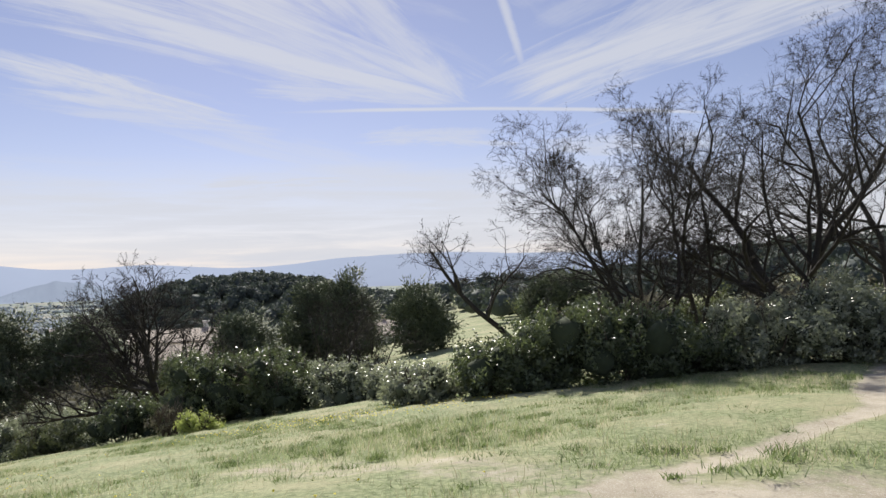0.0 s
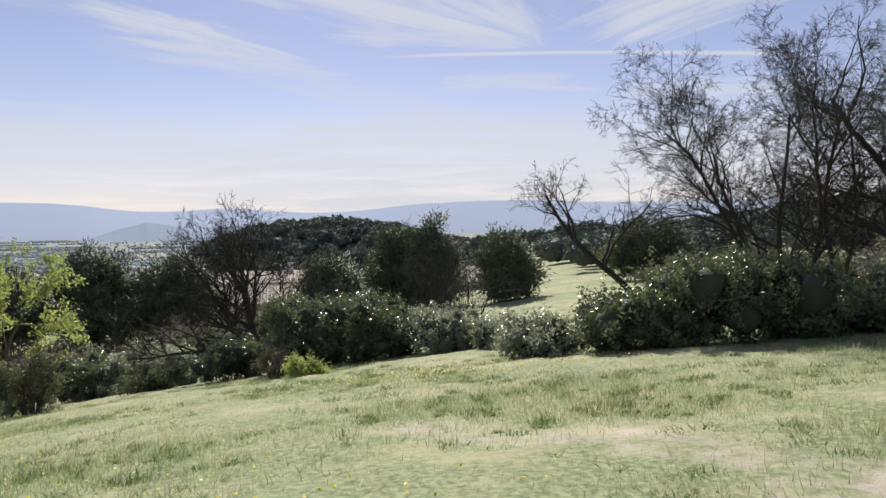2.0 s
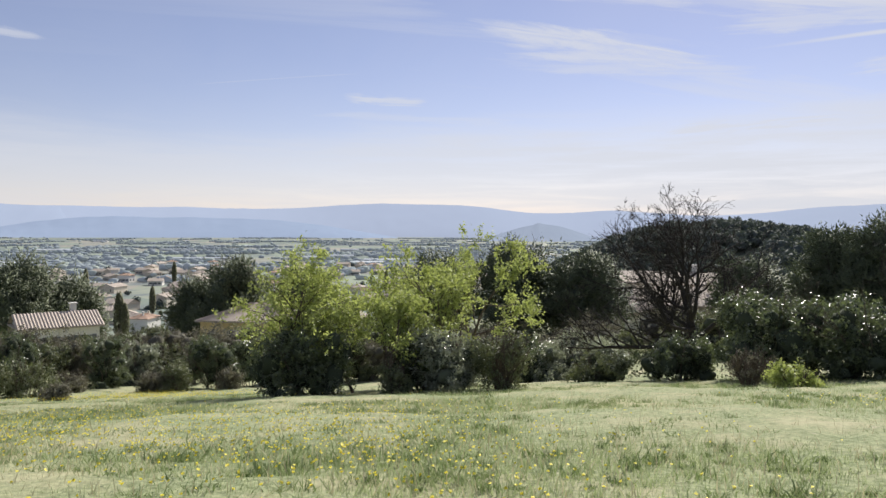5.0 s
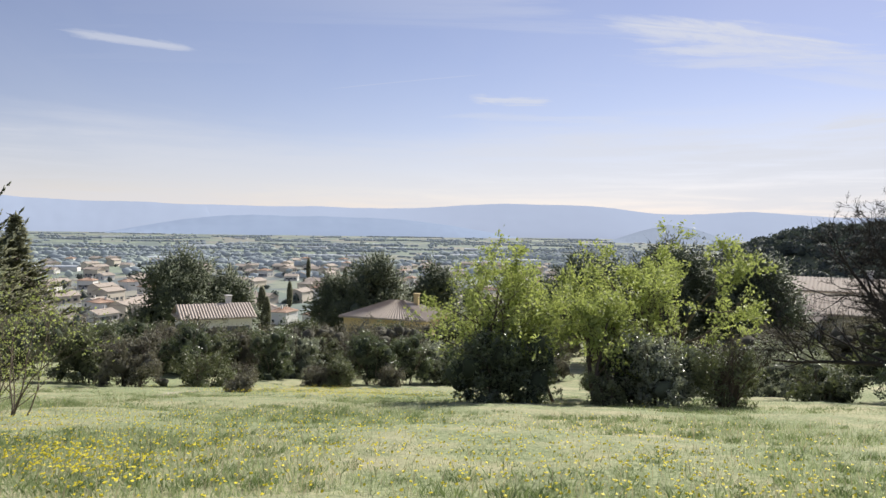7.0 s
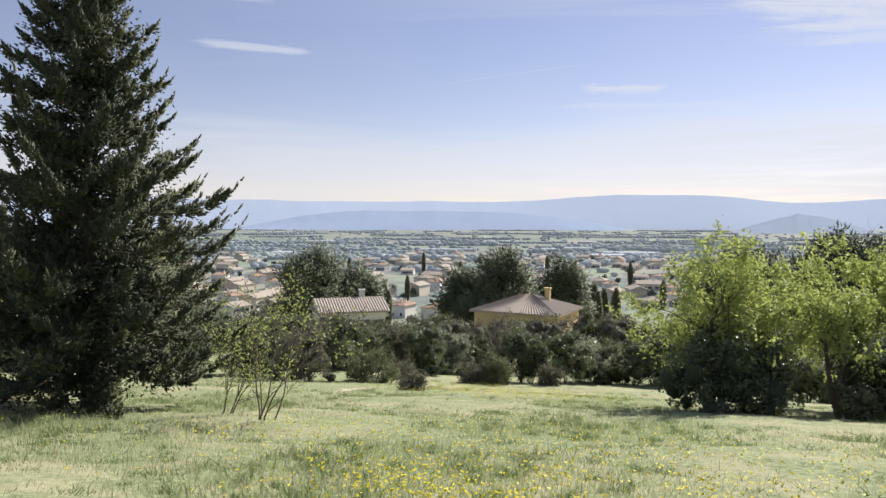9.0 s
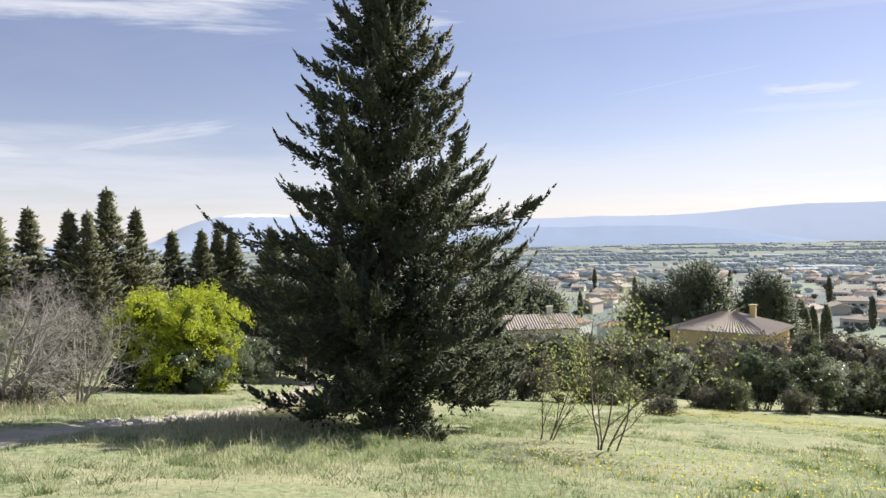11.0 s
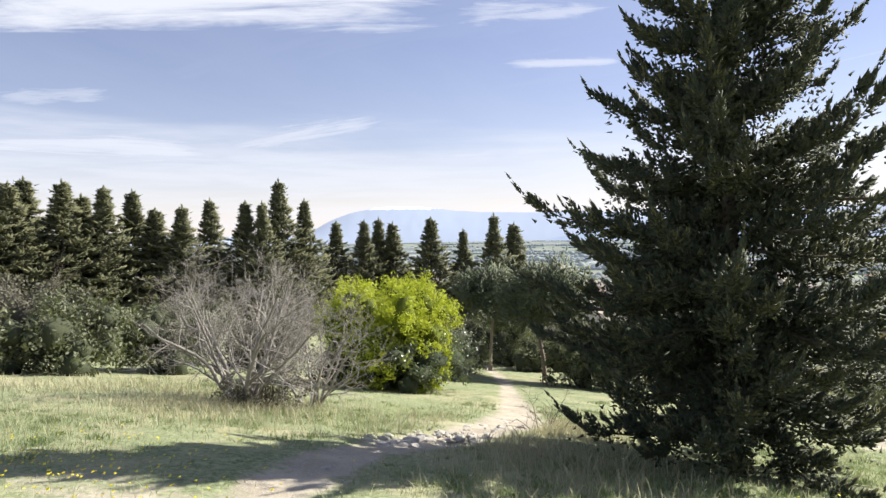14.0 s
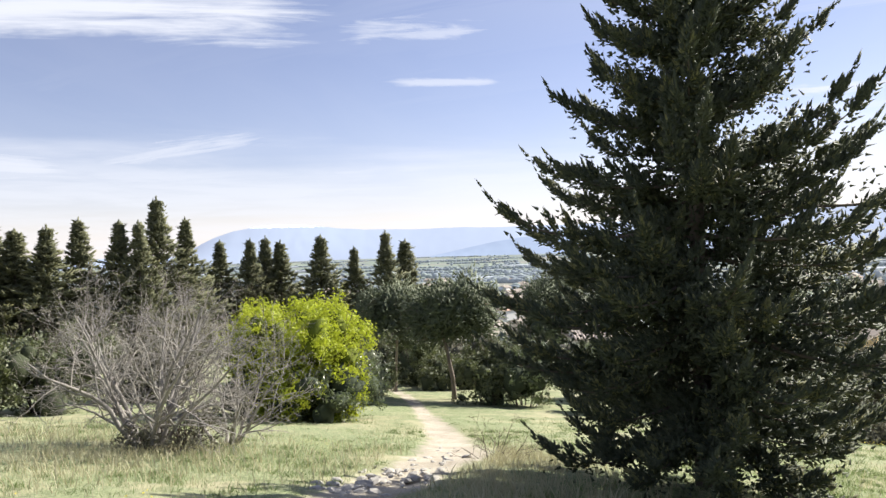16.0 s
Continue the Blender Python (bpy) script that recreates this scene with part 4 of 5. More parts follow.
for k, (bx, by, rx, h, mat) in enumerate(BEH):
    words = {"brush": "dry grey-green bush at the meadow's edge", "holm": "dark bush at the meadow's edge", "olive": "olive-green bush at the meadow's edge", "silver": "pale grey-green bush at the meadow's edge"}[mat]
    bush("edge_bush", bx, by, rx, h, mat, 100 + k, words, int(4200 * rx), 0.14, group="bushes at the meadow's edge")

pine("stone_pine", -45.6, 6.8, 5.4, 1.9, 2.3, 121, "stone pine with a bare trunk and a round crown", 9000, 0.26, "stone pines", r=0.13, bark_kind="bark_pine")
pine("stone_pine", -51.5, 5.6, 5.2, 1.8, 2.2, 122, "stone pine with a bare trunk and a round crown", 8000, 0.26, "stone pines", r=0.12, bark_kind="bark_pine")

# --- row of tall conifers
ROW = [(48, 6.0), (116, 5.4), (190, 4.9), (240, 4.8), (328, 2.7), (377, 3.7), (440, 3.3), (470, 3.0), (500, 6.0), (545, 3.6), (600, 0.9), (650, 0.9), (675, 1.3), (700, 0.6), (768, 1.1), (825, -0.7), (880, 1.4), (915, 0.2), (-60, 7.0), (-140, 7.4), (-220, 7.6), (150, 4.0), (280, 2.4), (20, 5.0), (-20, 6.0)]
SPIRE = ((0.0, 2.5), (0.3, 2.45), (0.5, 1.75), (0.68, 1.0), (0.82, 0.42), (0.92, 0.1), (1.0, 0.01))
protos = [conifer_meshes(140 + k, 10.0, SPIRE, 130, 12, 12, 0.2, sleeve=0.2, plume_len=0.6, inner=30, rise=(-0.25, 0.15), upturn=0.3) for k in range(4)]
proto_me = [(array_mesh("trunk", *w, M["bark_brown"]), array_mesh("foliage", *o, M["conifer"]), array_mesh("lit_growth", *yv, M["juniper_tip"])) for w, o, yv in protos]
rng = np.random.default_rng(5)
for k, (px, top) in enumerate(ROW):
    az = 80.3 + math.degrees(math.atan((784 - px) / 1247))
    x, y = polar((-14.5, -3.6), az, 92 + rng.uniform(-5, 5) + (14 if px > 590 else 0))
    g = ground_z(x, y)
    t = thing("tall_conifer", x, y, g - 0.1, "tall dark conical conifer in a row behind the meadow", "tree", "row of conifers", rng.uniform(0, 360))
    s = (top + 0.6 - g) / 10
    for nm, me in zip(("trunk", "foliage", "lit_growth"), proto_me[k % 4]):
        ob = child(nm, me, t)
    t.scale = (s * rng.uniform(1.2, 1.65) * (1.25 if px < 300 else 1.0),) * 2 + (s,)

# --- bushes above the village
EYE9 = (-8.8, 0.1)
HEDGE = ((68.5, 40, 1.9, 3.0, "holm"), (65.5, 42, 1.8, 2.7, "brush"), (63.5, 40, 1.7, 3.0, "holm"), (61.2, 41, 1.5, 2.5, "olive"), (59.0, 42, 1.5, 2.8, "brush"), (56.6, 38.6, 1.35, 3.0, "holm"), (54.4, 41, 1.4, 2.5, "silver"),
         (52.2, 42, 1.4, 2.6, "olive"), (50.3, 43, 1.5, 2.8, "brush"), (48.2, 38, 1.5, 3.1, "holm"), (45.6, 39, 1.35, 3.0, "holm"), (43.4, 41, 1.4, 2.8, "silver"), (41, 42, 1.8, 2.8, "olive"), (38, 43, 2.0, 3.0, "olive"), (35, 44, 2.0, 2.8, "brush"),
         (61.0, 31, 1.2, 1.7, "olive"), (52.6, 35, 0.7, 1.0, "brush"), (50.8, 35, 0.8, 1.3, "olive"), (46.5, 35, 0.6, 1.1, "brush"), (58.6, 34, 0.7, 1.1, "brush"), (57.5, 25, 0.45, 0.5, "brush"), (70, 33, 1.6, 2.6, "olive"), (75, 36, 2.2, 3.0, "holm"), (66.5, 30, 1.4, 2.2, "brush"))
for k, (az, dist, rx, h, mat) in enumerate(HEDGE):
    x, y = polar(EYE9, az, dist)
    words = {"brush": "dry grey-brown bush above the village", "holm": "dark evergreen bush above the village", "olive": "olive-green bush above the village", "silver": "pale glossy bush above the village", "spring": "low yellow-green bush above the village"}[mat]
    bush("hillside_bush", x, y, rx, h, mat, 200 + k, words, int(5200 * rx), 0.11, group="bushes above the village", core=rx > 1.3, stems=9 if rx > 1 else 22)
for k in range(26):
    az, dist = 34 + 50 * (k / 26) + rng.uniform(-1, 1), rng.uniform(56, 68)
    x, y = polar(EYE9, az, dist)
    bush("scrub_bush", x, y, rng.uniform(2.2, 3.6), rng.uniform(2.6, 3.8), ("brush", "brush", "olive")[k % 3], 230 + k, "dry grey scrub bush on the lower slope", 3000, 0.22, group="scrub on the lower slope", stems=5)

# --- pines and round trees of the middle distance
MID = ((65.5, 105, 12.5, 6.5, 11, 9), (62.5, 108, 10, 4, 9, 0), (50.4, 100, 12.0, 5.5, 11, 9), (53.5, 104, 9.5, 4, 8.5, 0), (45.8, 108, 11.5, 4.6, 10.5, 9))
for k, (az, dist, H, cr, ch, sink) in enumerate(MID):
    x, y = polar(EYE9, az, dist)
    pine("pine_tree", x, y, H, cr, ch, 260 + k, "dark broad-crowned pine below the meadow", 11000, 0.6, lobes=13, base=ground_z(x, y))
for k, (x, y, top, cr, ch) in enumerate(((-34, 53, -1.3, 4.0, 7.0), (-29, 56, -1.9, 3.6, 6.5), (-12.5, 66, 0.0, 3.0, 8), (-9.0, 64, 0.9, 3.0, 8), (-2.2, 59, -0.6, 2.7, 5.5), (-40, 50, -2.6, 4, 6), (11, 66, 0.0, 3.5, 5), (-17, 60, -3.0, 3.0, 4.5))):
    g = ground_z(x, y)
    pine("pine_tree", x, y, top - g, cr, min(ch, (top - g) * 0.92), 280 + k, "dark pine on the lower meadow", 12000, 0.34, lobes=16)
for k in range(16):
    x, y = rng.uniform(-40, 20), rng.uniform(70, 105)
    if abs(x + 4 - (y - 60) * -0.05) < 4 and y < 90:
        continue
    bush("round_tree", x, y, rng.uniform(2.4, 3.6), rng.uniform(3.5, 5.5), ("olive", "holm", "brush")[k % 3], 300 + k, "round grey-green tree beyond the meadow", 2600, 0.32, group="trees beyond the meadow", stems=3)
for k in range(14):
    x, y = rng.uniform(6, 34), rng.uniform(34, 70)
    bush("round_tree", x, y, rng.uniform(2.2, 3.2), rng.uniform(1.8, 3.0), ("brush", "brush", "olive")[k % 3], 330 + k, "dim round tree on the slope behind the oaks", 2600, 0.28, group="trees behind the oaks", stems=3)

for k in range(26):
    az, dist = rng.uniform(12, 36), rng.uniform(38, 58)
    x, y = polar((-2.2, 1.6), az, dist)
    bush("brushwood_bush", x, y, rng.uniform(1.8, 2.8), rng.uniform(2.0, 3.2), ("brush", "brush", "olive")[k % 3], 360 + k, "dim brownish brushwood below the meadow", 3600, 0.19, group="brushwood below the meadow", stems=8)


# ---- houses and village ----
def box(bm, x0, y0, z0, x1, y1, z1):
    vs = [bm.verts.new(p) for p in ((x0, y0, z0), (x1, y0, z0), (x1, y1, z0), (x0, y1, z0), (x0, y0, z1), (x1, y0, z1), (x1, y1, z1), (x0, y1, z1))]
    for f in ((0, 3, 2, 1), (4, 5, 6, 7), (0, 1, 5, 4), (1, 2, 6, 5), (2, 3, 7, 6), (3, 0, 4, 7)):
        bm.faces.new([vs[i] for i in f])


def mesh_of(bm, name, mat):
    bmesh.ops.recalc_face_normals(bm, faces=bm.faces)
    me = bpy.data.meshes.new(name)
    bm.to_mesh(me)
    bm.free()
    me.materials.append(mat)
    return me


def part(name, bm, mat, parent, label=""):
    return child(name, mesh_of(bm, name, mat), parent, label)


def tiled_slope(bm, a, b, c, d, rows=10):
    """A roof plane with rounded tile ridges: a, b along the eave, d, c along the top."""
    a, b, c, d = (Vector(v) for v in (a, b, c, d))
    nrm = (b - a).cross(d - a).normalized()
    if nrm.z < 0:
        nrm = -nrm
    last = None
    for i in range(rows * 2 + 1):
        f = i / (rows * 2)
        off = nrm * (0.09 if i % 2 else 0.0)
        lo, hi = bm.verts.new(a.lerp(b, f) + off), bm.verts.new(d.lerp(c, f) + off)
        if last:
            try:
                bm.faces.new((last[0], lo, hi, last[1]))
            except ValueError:
                pass
        last = (lo, hi)


def house(x, y, z, turn, w, d, h, wall, tile, label, hip=True, rise=None, rows=16, group="village houses", details=True):
    t = thing("house", x, y, z, label, "house", group, turn)
    bm = bmesh.new()
    box(bm, -w / 2, -d / 2, -1.2, w / 2, d / 2, h)
    if not hip:
        r0 = rise or d * 0.2
        for sx in (-w / 2, w / 2):
            bm.faces.new([bm.verts.new(p) for p in ((sx, -d / 2, h), (sx, d / 2, h), (sx, 0, h + r0))])
    part("wall", bm, M[wall], t)
    bm = bmesh.new()
    o = 0.45
    W, D = w / 2 + o, d / 2 + o
    r = rise or d * 0.2
    e = h - 0.08
    if hip:
        k = max(0.3, W - D)
        tiled_slope(bm, (-W, -D, e), (W, -D, e), (k, 0, e + r), (-k, 0, e + r), rows)
        tiled_slope(bm, (W, D, e), (-W, D, e), (-k, 0, e + r), (k, 0, e + r), rows)
        tiled_slope(bm, (W, -D, e), (W, D, e), (k, 0.01, e + r), (k, -0.01, e + r), rows)
        tiled_slope(bm, (-W, D, e), (-W, -D, e), (-k, -0.01, e + r), (-k, 0.01, e + r), rows)
    else:
        tiled_slope(bm, (-W, -D, e), (W, -D, e), (W, 0, e + r), (-W, 0, e + r), rows)
        tiled_slope(bm, (W, D, e), (-W, D, e), (-W, 0, e + r), (W, 0, e + r), rows)
    box(bm, -W, -D, e - 0.16, W, D, e - 0.02)
    roof = part("roof", bm, M[tile], t)
    bm = bmesh.new()
    box(bm, w * 0.2, d * 0.05, h, w * 0.2 + 0.6, d * 0.05 + 0.5, h + r + 0.7)
    box(bm, w * 0.2 - 0.1, d * 0.05 - 0.1, h + r + 0.7, w * 0.2 + 0.7, d * 0.05 + 0.6, h + r + 0.82)
    part("chimney", bm, M[wall], t)
    if details:
        for sx in (-0.3, 0.05, 0.32):
            wx = sx * w
            bm = bmesh.new()
            box(bm, wx - 0.5, -d / 2 - 0.03, 0.95, wx + 0.5, -d / 2 + 0.05, 2.15)
            win = part("window", bm, M["pane"], t)
            for q in (-1, 1):
                bm = bmesh.new()
                cx = wx + q * 0.78
                box(bm, cx - 0.25, -d / 2 - 0.07, 0.9, cx + 0.25, -d / 2 - 0.02, 2.2)
                part("shutter", bm, M["shutter"], win)
        for sy in (-0.25, 0.25):
            bm = bmesh.new()
            box(bm, w / 2 - 0.05, sy * d - 0.45, 0.95, w / 2 + 0.03, sy * d + 0.45, 2.1)
            part("window", bm, M["pane"], t)
        bm = bmesh.new()
        box(bm, -0.12 * w - 0.5, -d / 2 - 0.04, 0, -0.12 * w + 0.5, -d / 2 + 0.05, 2.1)
        part("door", bm, M["shutter"], t)
    return t


NEAR = "houses just below the meadow"
# yellow hip-roofed house, the low red-roofed annex and the pale house beside the pines
house(-73.0, 57.0, -15.2, 28, 10.2, 8.6, 4.3, "wall_yellow", "tile_brown", "yellow rendered house with a brown tiled hip roof", True, 1.7, 30, NEAR)
house(-66.5, 64.5, -17.2, 40, 7.0, 5.0, 3.2, "wall_yellow", "tile_red", "low annex with an orange-red tiled roof", False, 1.0, 20, NEAR)
x, y = polar(EYE9, 63.0, 84)
house(x, y, -14.0, 75, 7.5, 6.0, 3.3, "wall_white", "tile_brown", "pale house with a low tiled gable roof", False, 1.3, 26, NEAR)
x, y = polar((-3.6, 1.5), 22.5, 70)
house(x, y, -10.8, 100, 6.0, 5.0, 3.2, "wall_white", "tile_brown", "white gable house behind the bare tree", False, 1.2, 20, NEAR)
x, y = polar((-3.6, 1.5), 16.5, 76)
house(x, y, -11.0, 20, 12.0, 7.0, 3.6, "wall_cream", "tile_brown", "long cream house with a tiled roof behind the bare tree", False, 1.5, 36, NEAR)
x, y = polar((-3.6, 1.5), 18.5, 88)
house(x, y, -10.4, 15, 11.0, 7.0, 4.2, "wall_white", "tile_brown", "long white house behind the bare tree", False, 1.2, 30, NEAR)
x, y = polar((0, 0), 3.4, 108)
house(x, y, -11.4, 10, 8.0, 6.0, 3.4, "wall_white", "tile_brown", "pale house beyond the meadow", False, 1.2, 18, NEAR)
x, y = polar((0, 0), 5.8, 118)
house(x, y, -11.2, 30, 8.0, 6.0, 3.4, "wall_cream", "tile_brown", "cream house beyond the meadow", False, 1.2, 18, NEAR)
x, y = polar((0, 0), -9.5, 95)
house(x, y, ground_z(x, y), 5, 5.0, 5.0, 4.0, "wall_cream", "tile_brown", "small cream house on the wooded slope", False, 1.0, 14, NEAR)

rng = np.random.default_rng(9)
kinds = []
for k, (w, d, h, wall, tile, hip) in enumerate(((11, 8, 3.4, "wall_cream", "tile_brown", True), (12, 8, 5.4, "wall_cream", "tile_brown", False), (9, 8, 3.2, "wall_white", "tile_brown", False), (13, 9, 3.6, "wall_cream", "tile_brown", False), (9, 7, 5.0, "wall_white", "tile_red", True))):
    words = ("low cream village house with a tiled hip roof", "two-storey cream village house with a tiled roof", "white village house with a tiled gable roof", "long cream village house with a tiled roof", "white village house with a reddish hip roof")[k]
    x, y = polar(EYE9, 60 + k * 1.5, 300)
    kinds.append(house(x, y, ground_z(x, y), rng.uniform(0, 180), w, d, h, wall, tile, words, hip, None, 12))
spots = []
for k in range(900):
    if len(spots) >= 210:
        break
    az = rng.uniform(26, 84)
    dist = 250 + 520 * rng.uniform() ** 1.25
    x, y = polar(EYE9, az, dist)
    if all((x - a) ** 2 + (y - b) ** 2 > 15 ** 2 for a, b in spots):
        spots.append((x, y))
for k, (x, y) in enumerate(spots):
    copy_thing(kinds[int(rng.integers(0, 5))], pose(x, y, ground_z(x, y), 0, 0, 28 + 90 * int(rng.integers(0, 4)) + rng.normal(0, 12)))


# ---- woods, hedges and cypresses ----
def lump_cloud(rng, P, R, H, cards_each, size, name, mat, label, category):
    """Many far crowns: a rough body each, with loose leaf clusters over it."""
    bm = bmesh.new()
    bmesh.ops.create_icosphere(bm, subdivisions=2 if cards_each else 1, radius=1)
    v = np.array([q.co[:] for q in bm.verts])
    f = np.array([[q.index for q in g.verts] for g in bm.faces])
    bm.free()
    k, m = len(P), len(v)
    S = np.stack([R, R, H / 2], -1)
    share = 0.66 if cards_each else 1.0
    V = P[:, None] + v[None] * S[:, None] * share * (1 + rng.normal(0, 0.16, (k, m, 1)))
    V[:, :, 2] += (H / 2)[:, None] * 0.85
    F = (f[None] + (np.arange(k) * m)[:, None, None]).reshape(-1, 3)
    V = V.reshape(-1, 3)
    if cards_each:
        d = spread(rng, k * cards_each)
        d[:, 2] = np.abs(d[:, 2]) * 1.1 - 0.25
        C = np.repeat(P, cards_each, 0) + d * np.repeat(S, cards_each, 0) * rng.uniform(0.85, 1.12, (len(d), 1))
        C[:, 2] += np.repeat(H / 2, cards_each) * 0.85
        cv, cf = cards(rng, C, d, size, size * 0.7)
        F = np.concatenate([F, cf + len(V)])
        V = np.concatenate([V, cv])
    ob = new(name, array_mesh(name, V, F, M[mat]))
    return tagged(ob, label, category, kind="stuff")


def on_land(x, y):
    return np.stack([x, y, land(x, y)], -1)


rng = np.random.default_rng(31)
x, y = rng.uniform(-175, 10, 3600), rng.normal(250, 42, 3600)
keep = (((x + 84) / 88) ** 2 + ((y - 252) / 70) ** 2 < 1) & (y < 285)
x, y = x[keep][:1150], y[keep][:1150]
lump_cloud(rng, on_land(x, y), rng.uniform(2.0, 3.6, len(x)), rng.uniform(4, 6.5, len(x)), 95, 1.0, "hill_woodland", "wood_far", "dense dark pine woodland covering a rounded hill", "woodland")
x, y = rng.uniform(-30, 190, 900), rng.uniform(95, 260, 900)
keep = (x > 4 + (y - 95) * 0.02) | (y > 175)
x, y = x[keep], y[keep]
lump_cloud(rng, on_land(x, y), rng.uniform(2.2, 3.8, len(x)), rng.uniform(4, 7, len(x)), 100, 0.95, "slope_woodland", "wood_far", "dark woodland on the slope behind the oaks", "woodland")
# trees among the houses
az, dist = rng.uniform(24, 90, 330), 200 + 640 * rng.uniform(size=330) ** 1.1
x, y = EYE9[0] - np.sin(np.radians(az)) * dist, EYE9[1] + np.cos(np.radians(az)) * dist
keep = np.array([min((a - c) ** 2 + (b - d) ** 2 for c, d in spots) > 64 for a, b in zip(x, y)])
x, y = x[keep], y[keep]
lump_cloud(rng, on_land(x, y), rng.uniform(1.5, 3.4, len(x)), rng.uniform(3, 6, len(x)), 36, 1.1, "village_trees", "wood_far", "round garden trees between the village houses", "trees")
# hedges and poplar lines of the plain
X, Y, R, H = [], [], [], []
for k in range(300):
    az, dist = rng.uniform(8, 112), 650 * (3600 / 650) ** rng.uniform()
    cx, cy = polar(EYE9, az, dist)
    a = radians(28 + 90 * int(rng.integers(0, 2)) + rng.normal(0, 6))
    if rng.uniform() < 0.65:
        a = radians(az + rng.normal(0, 12))
    length = rng.uniform(40, 230)
    m = int(length / 7)
    f = np.linspace(-0.5, 0.5, m) * length
    X.append(cx + np.cos(a) * f + rng.normal(0, 1, m))
    Y.append(cy + np.sin(a) * f + rng.normal(0, 1, m))
    tall = rng.uniform(3.5, 7)
    R.append(rng.uniform(4, 7, m))
    H.append(tall * rng.uniform(0.75, 1.2, m))
m = 900
az, dist = rng.uniform(5, 112, m), 500 * (3700 / 500) ** rng.uniform(size=m)
X.append(EYE9[0] - np.sin(np.radians(az)) * dist), Y.append(EYE9[1] + np.cos(np.radians(az)) * dist)
R.append(rng.uniform(3, 8, m)), H.append(rng.uniform(3, 6, m))
X, Y, R, H = (np.concatenate(q) for q in (X, Y, R, H))
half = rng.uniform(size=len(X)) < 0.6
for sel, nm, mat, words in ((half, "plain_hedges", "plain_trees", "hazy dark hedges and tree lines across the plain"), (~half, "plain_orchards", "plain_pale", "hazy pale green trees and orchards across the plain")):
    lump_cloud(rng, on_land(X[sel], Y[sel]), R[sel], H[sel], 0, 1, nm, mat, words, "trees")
# pale farm sheds and greenhouses out on the plain
for k in range(46):
    az, dist = rng.uniform(22, 108), 620 * (2900 / 620) ** rng.uniform()
    x, y = polar(EYE9, az, dist)
    t = thing("farm_shed", x, y, None, "long pale shed or greenhouse far out on the plain", "shed", "sheds on the plain", az + rng.normal(0, 10))
    w, d, h = rng.uniform(18, 75), rng.uniform(8, 16), rng.uniform(3, 5)
    bm = bmesh.new()
    box(bm, -w / 2, -d / 2, -1, w / 2, d / 2, h * 0.7)
    part("wall", bm, M["wall_white"], t)
    bm = bmesh.new()
    for i in range(6):
        a0, a1 = math.pi * i / 6, math.pi * (i + 1) / 6
        vs = [bm.verts.new((sx * w / 2, -math.cos(a) * d / 2 * 1.02, h * 0.7 + math.sin(a) * h * 0.35)) for a in (a0, a1) for sx in (-1, 1)]
        bm.faces.new((vs[0], vs[1], vs[3], vs[2]))
    part("roof", bm, M["sheet"], t)


def cypress(x, y, h, seed, group="cypresses", label="slim dark cypress among the houses"):
    t = thing("cypress_tree", x, y, None, label, "tree", group)
    r = np.random.default_rng(seed)
    k = 900
    z = r.uniform(0.02, 1, k) ** 0.9
    wide = h * 0.085 * np.sin(np.clip(z * 0.93 + 0.1, 0, 1) * math.pi) ** 0.6
    a = r.uniform(0, 2 * math.pi, k)
    P = np.stack([np.cos(a) * wide, np.sin(a) * wide, z * h * 0.95], -1)
    D = np.stack([np.cos(a) * 0.35, np.sin(a) * 0.35, np.ones(k)], -1)
    child("foliage", array_mesh("foliage", *spikes(r, P, D, h * 0.09, h * 0.016), M["conifer"]), t)
    child("trunk", array_mesh("trunk", *tubes([(0, 0, -0.2, 0, 0, h * 0.9, h * 0.04, 0.03)], 6), M["bark_brown"]), t)
    return t


for k, (az, dist, h) in enumerate(((60.2, 205, 13), (59.8, 203, 10), (43.2, 118, 8.5), (42.4, 120, 7.5), (42.9, 116, 7), (41.5, 125, 8), (26.5, 92, 9.0), (58.3, 330, 12), (50, 380, 13), (54, 420, 14), (46, 350, 12), (38, 300, 12), (66, 340, 12), (57, 520, 15), (47, 500, 14), (40.5, 420, 14), (63, 460, 14))):
    x, y = polar(EYE9, az, dist)
    cypress(x, y, h, 500 + k)


# ---- grass, flowers, stones ----
def line_distance(x, y):
    """Metres from the line along which the meadow is crossed."""
    best = np.full_like(x, 1e9)
    line = ((0, 0), (-2.2, 1.6), (-6.8, 1.1), (-15.3, -4.0))
    for (ax, ay), (bx, by) in zip(line, line[1:]):
        t = np.clip(((x - ax) * (bx - ax) + (y - ay) * (by - ay)) / ((bx - ax) ** 2 + (by - ay) ** 2), 0, 1)
        best = np.minimum(best, np.hypot(x - ax - t * (bx - ax), y - ay - t * (by - ay)))
    return best


def meadow_points(rng, k, reach=7.0, least=2.5):
    x, y = rng.uniform(-38, 12, k * 6), rng.uniform(-9, 24, k * 6)
    d = line_distance(x, y)
    keep = (rng.uniform(size=len(x)) < np.exp(-np.maximum(0, d - 4) / reach)) & (d > least)
    keep &= lines_mask(x, y, TRACKS, 1) + rng.normal(0, 0.16, len(x)) < 0.34
    keep &= lines_mask(x, y, BARE, 1) * 0.75 < rng.uniform(size=len(x))
    x, y = x[keep][:k], y[keep][:k]
    return x, y


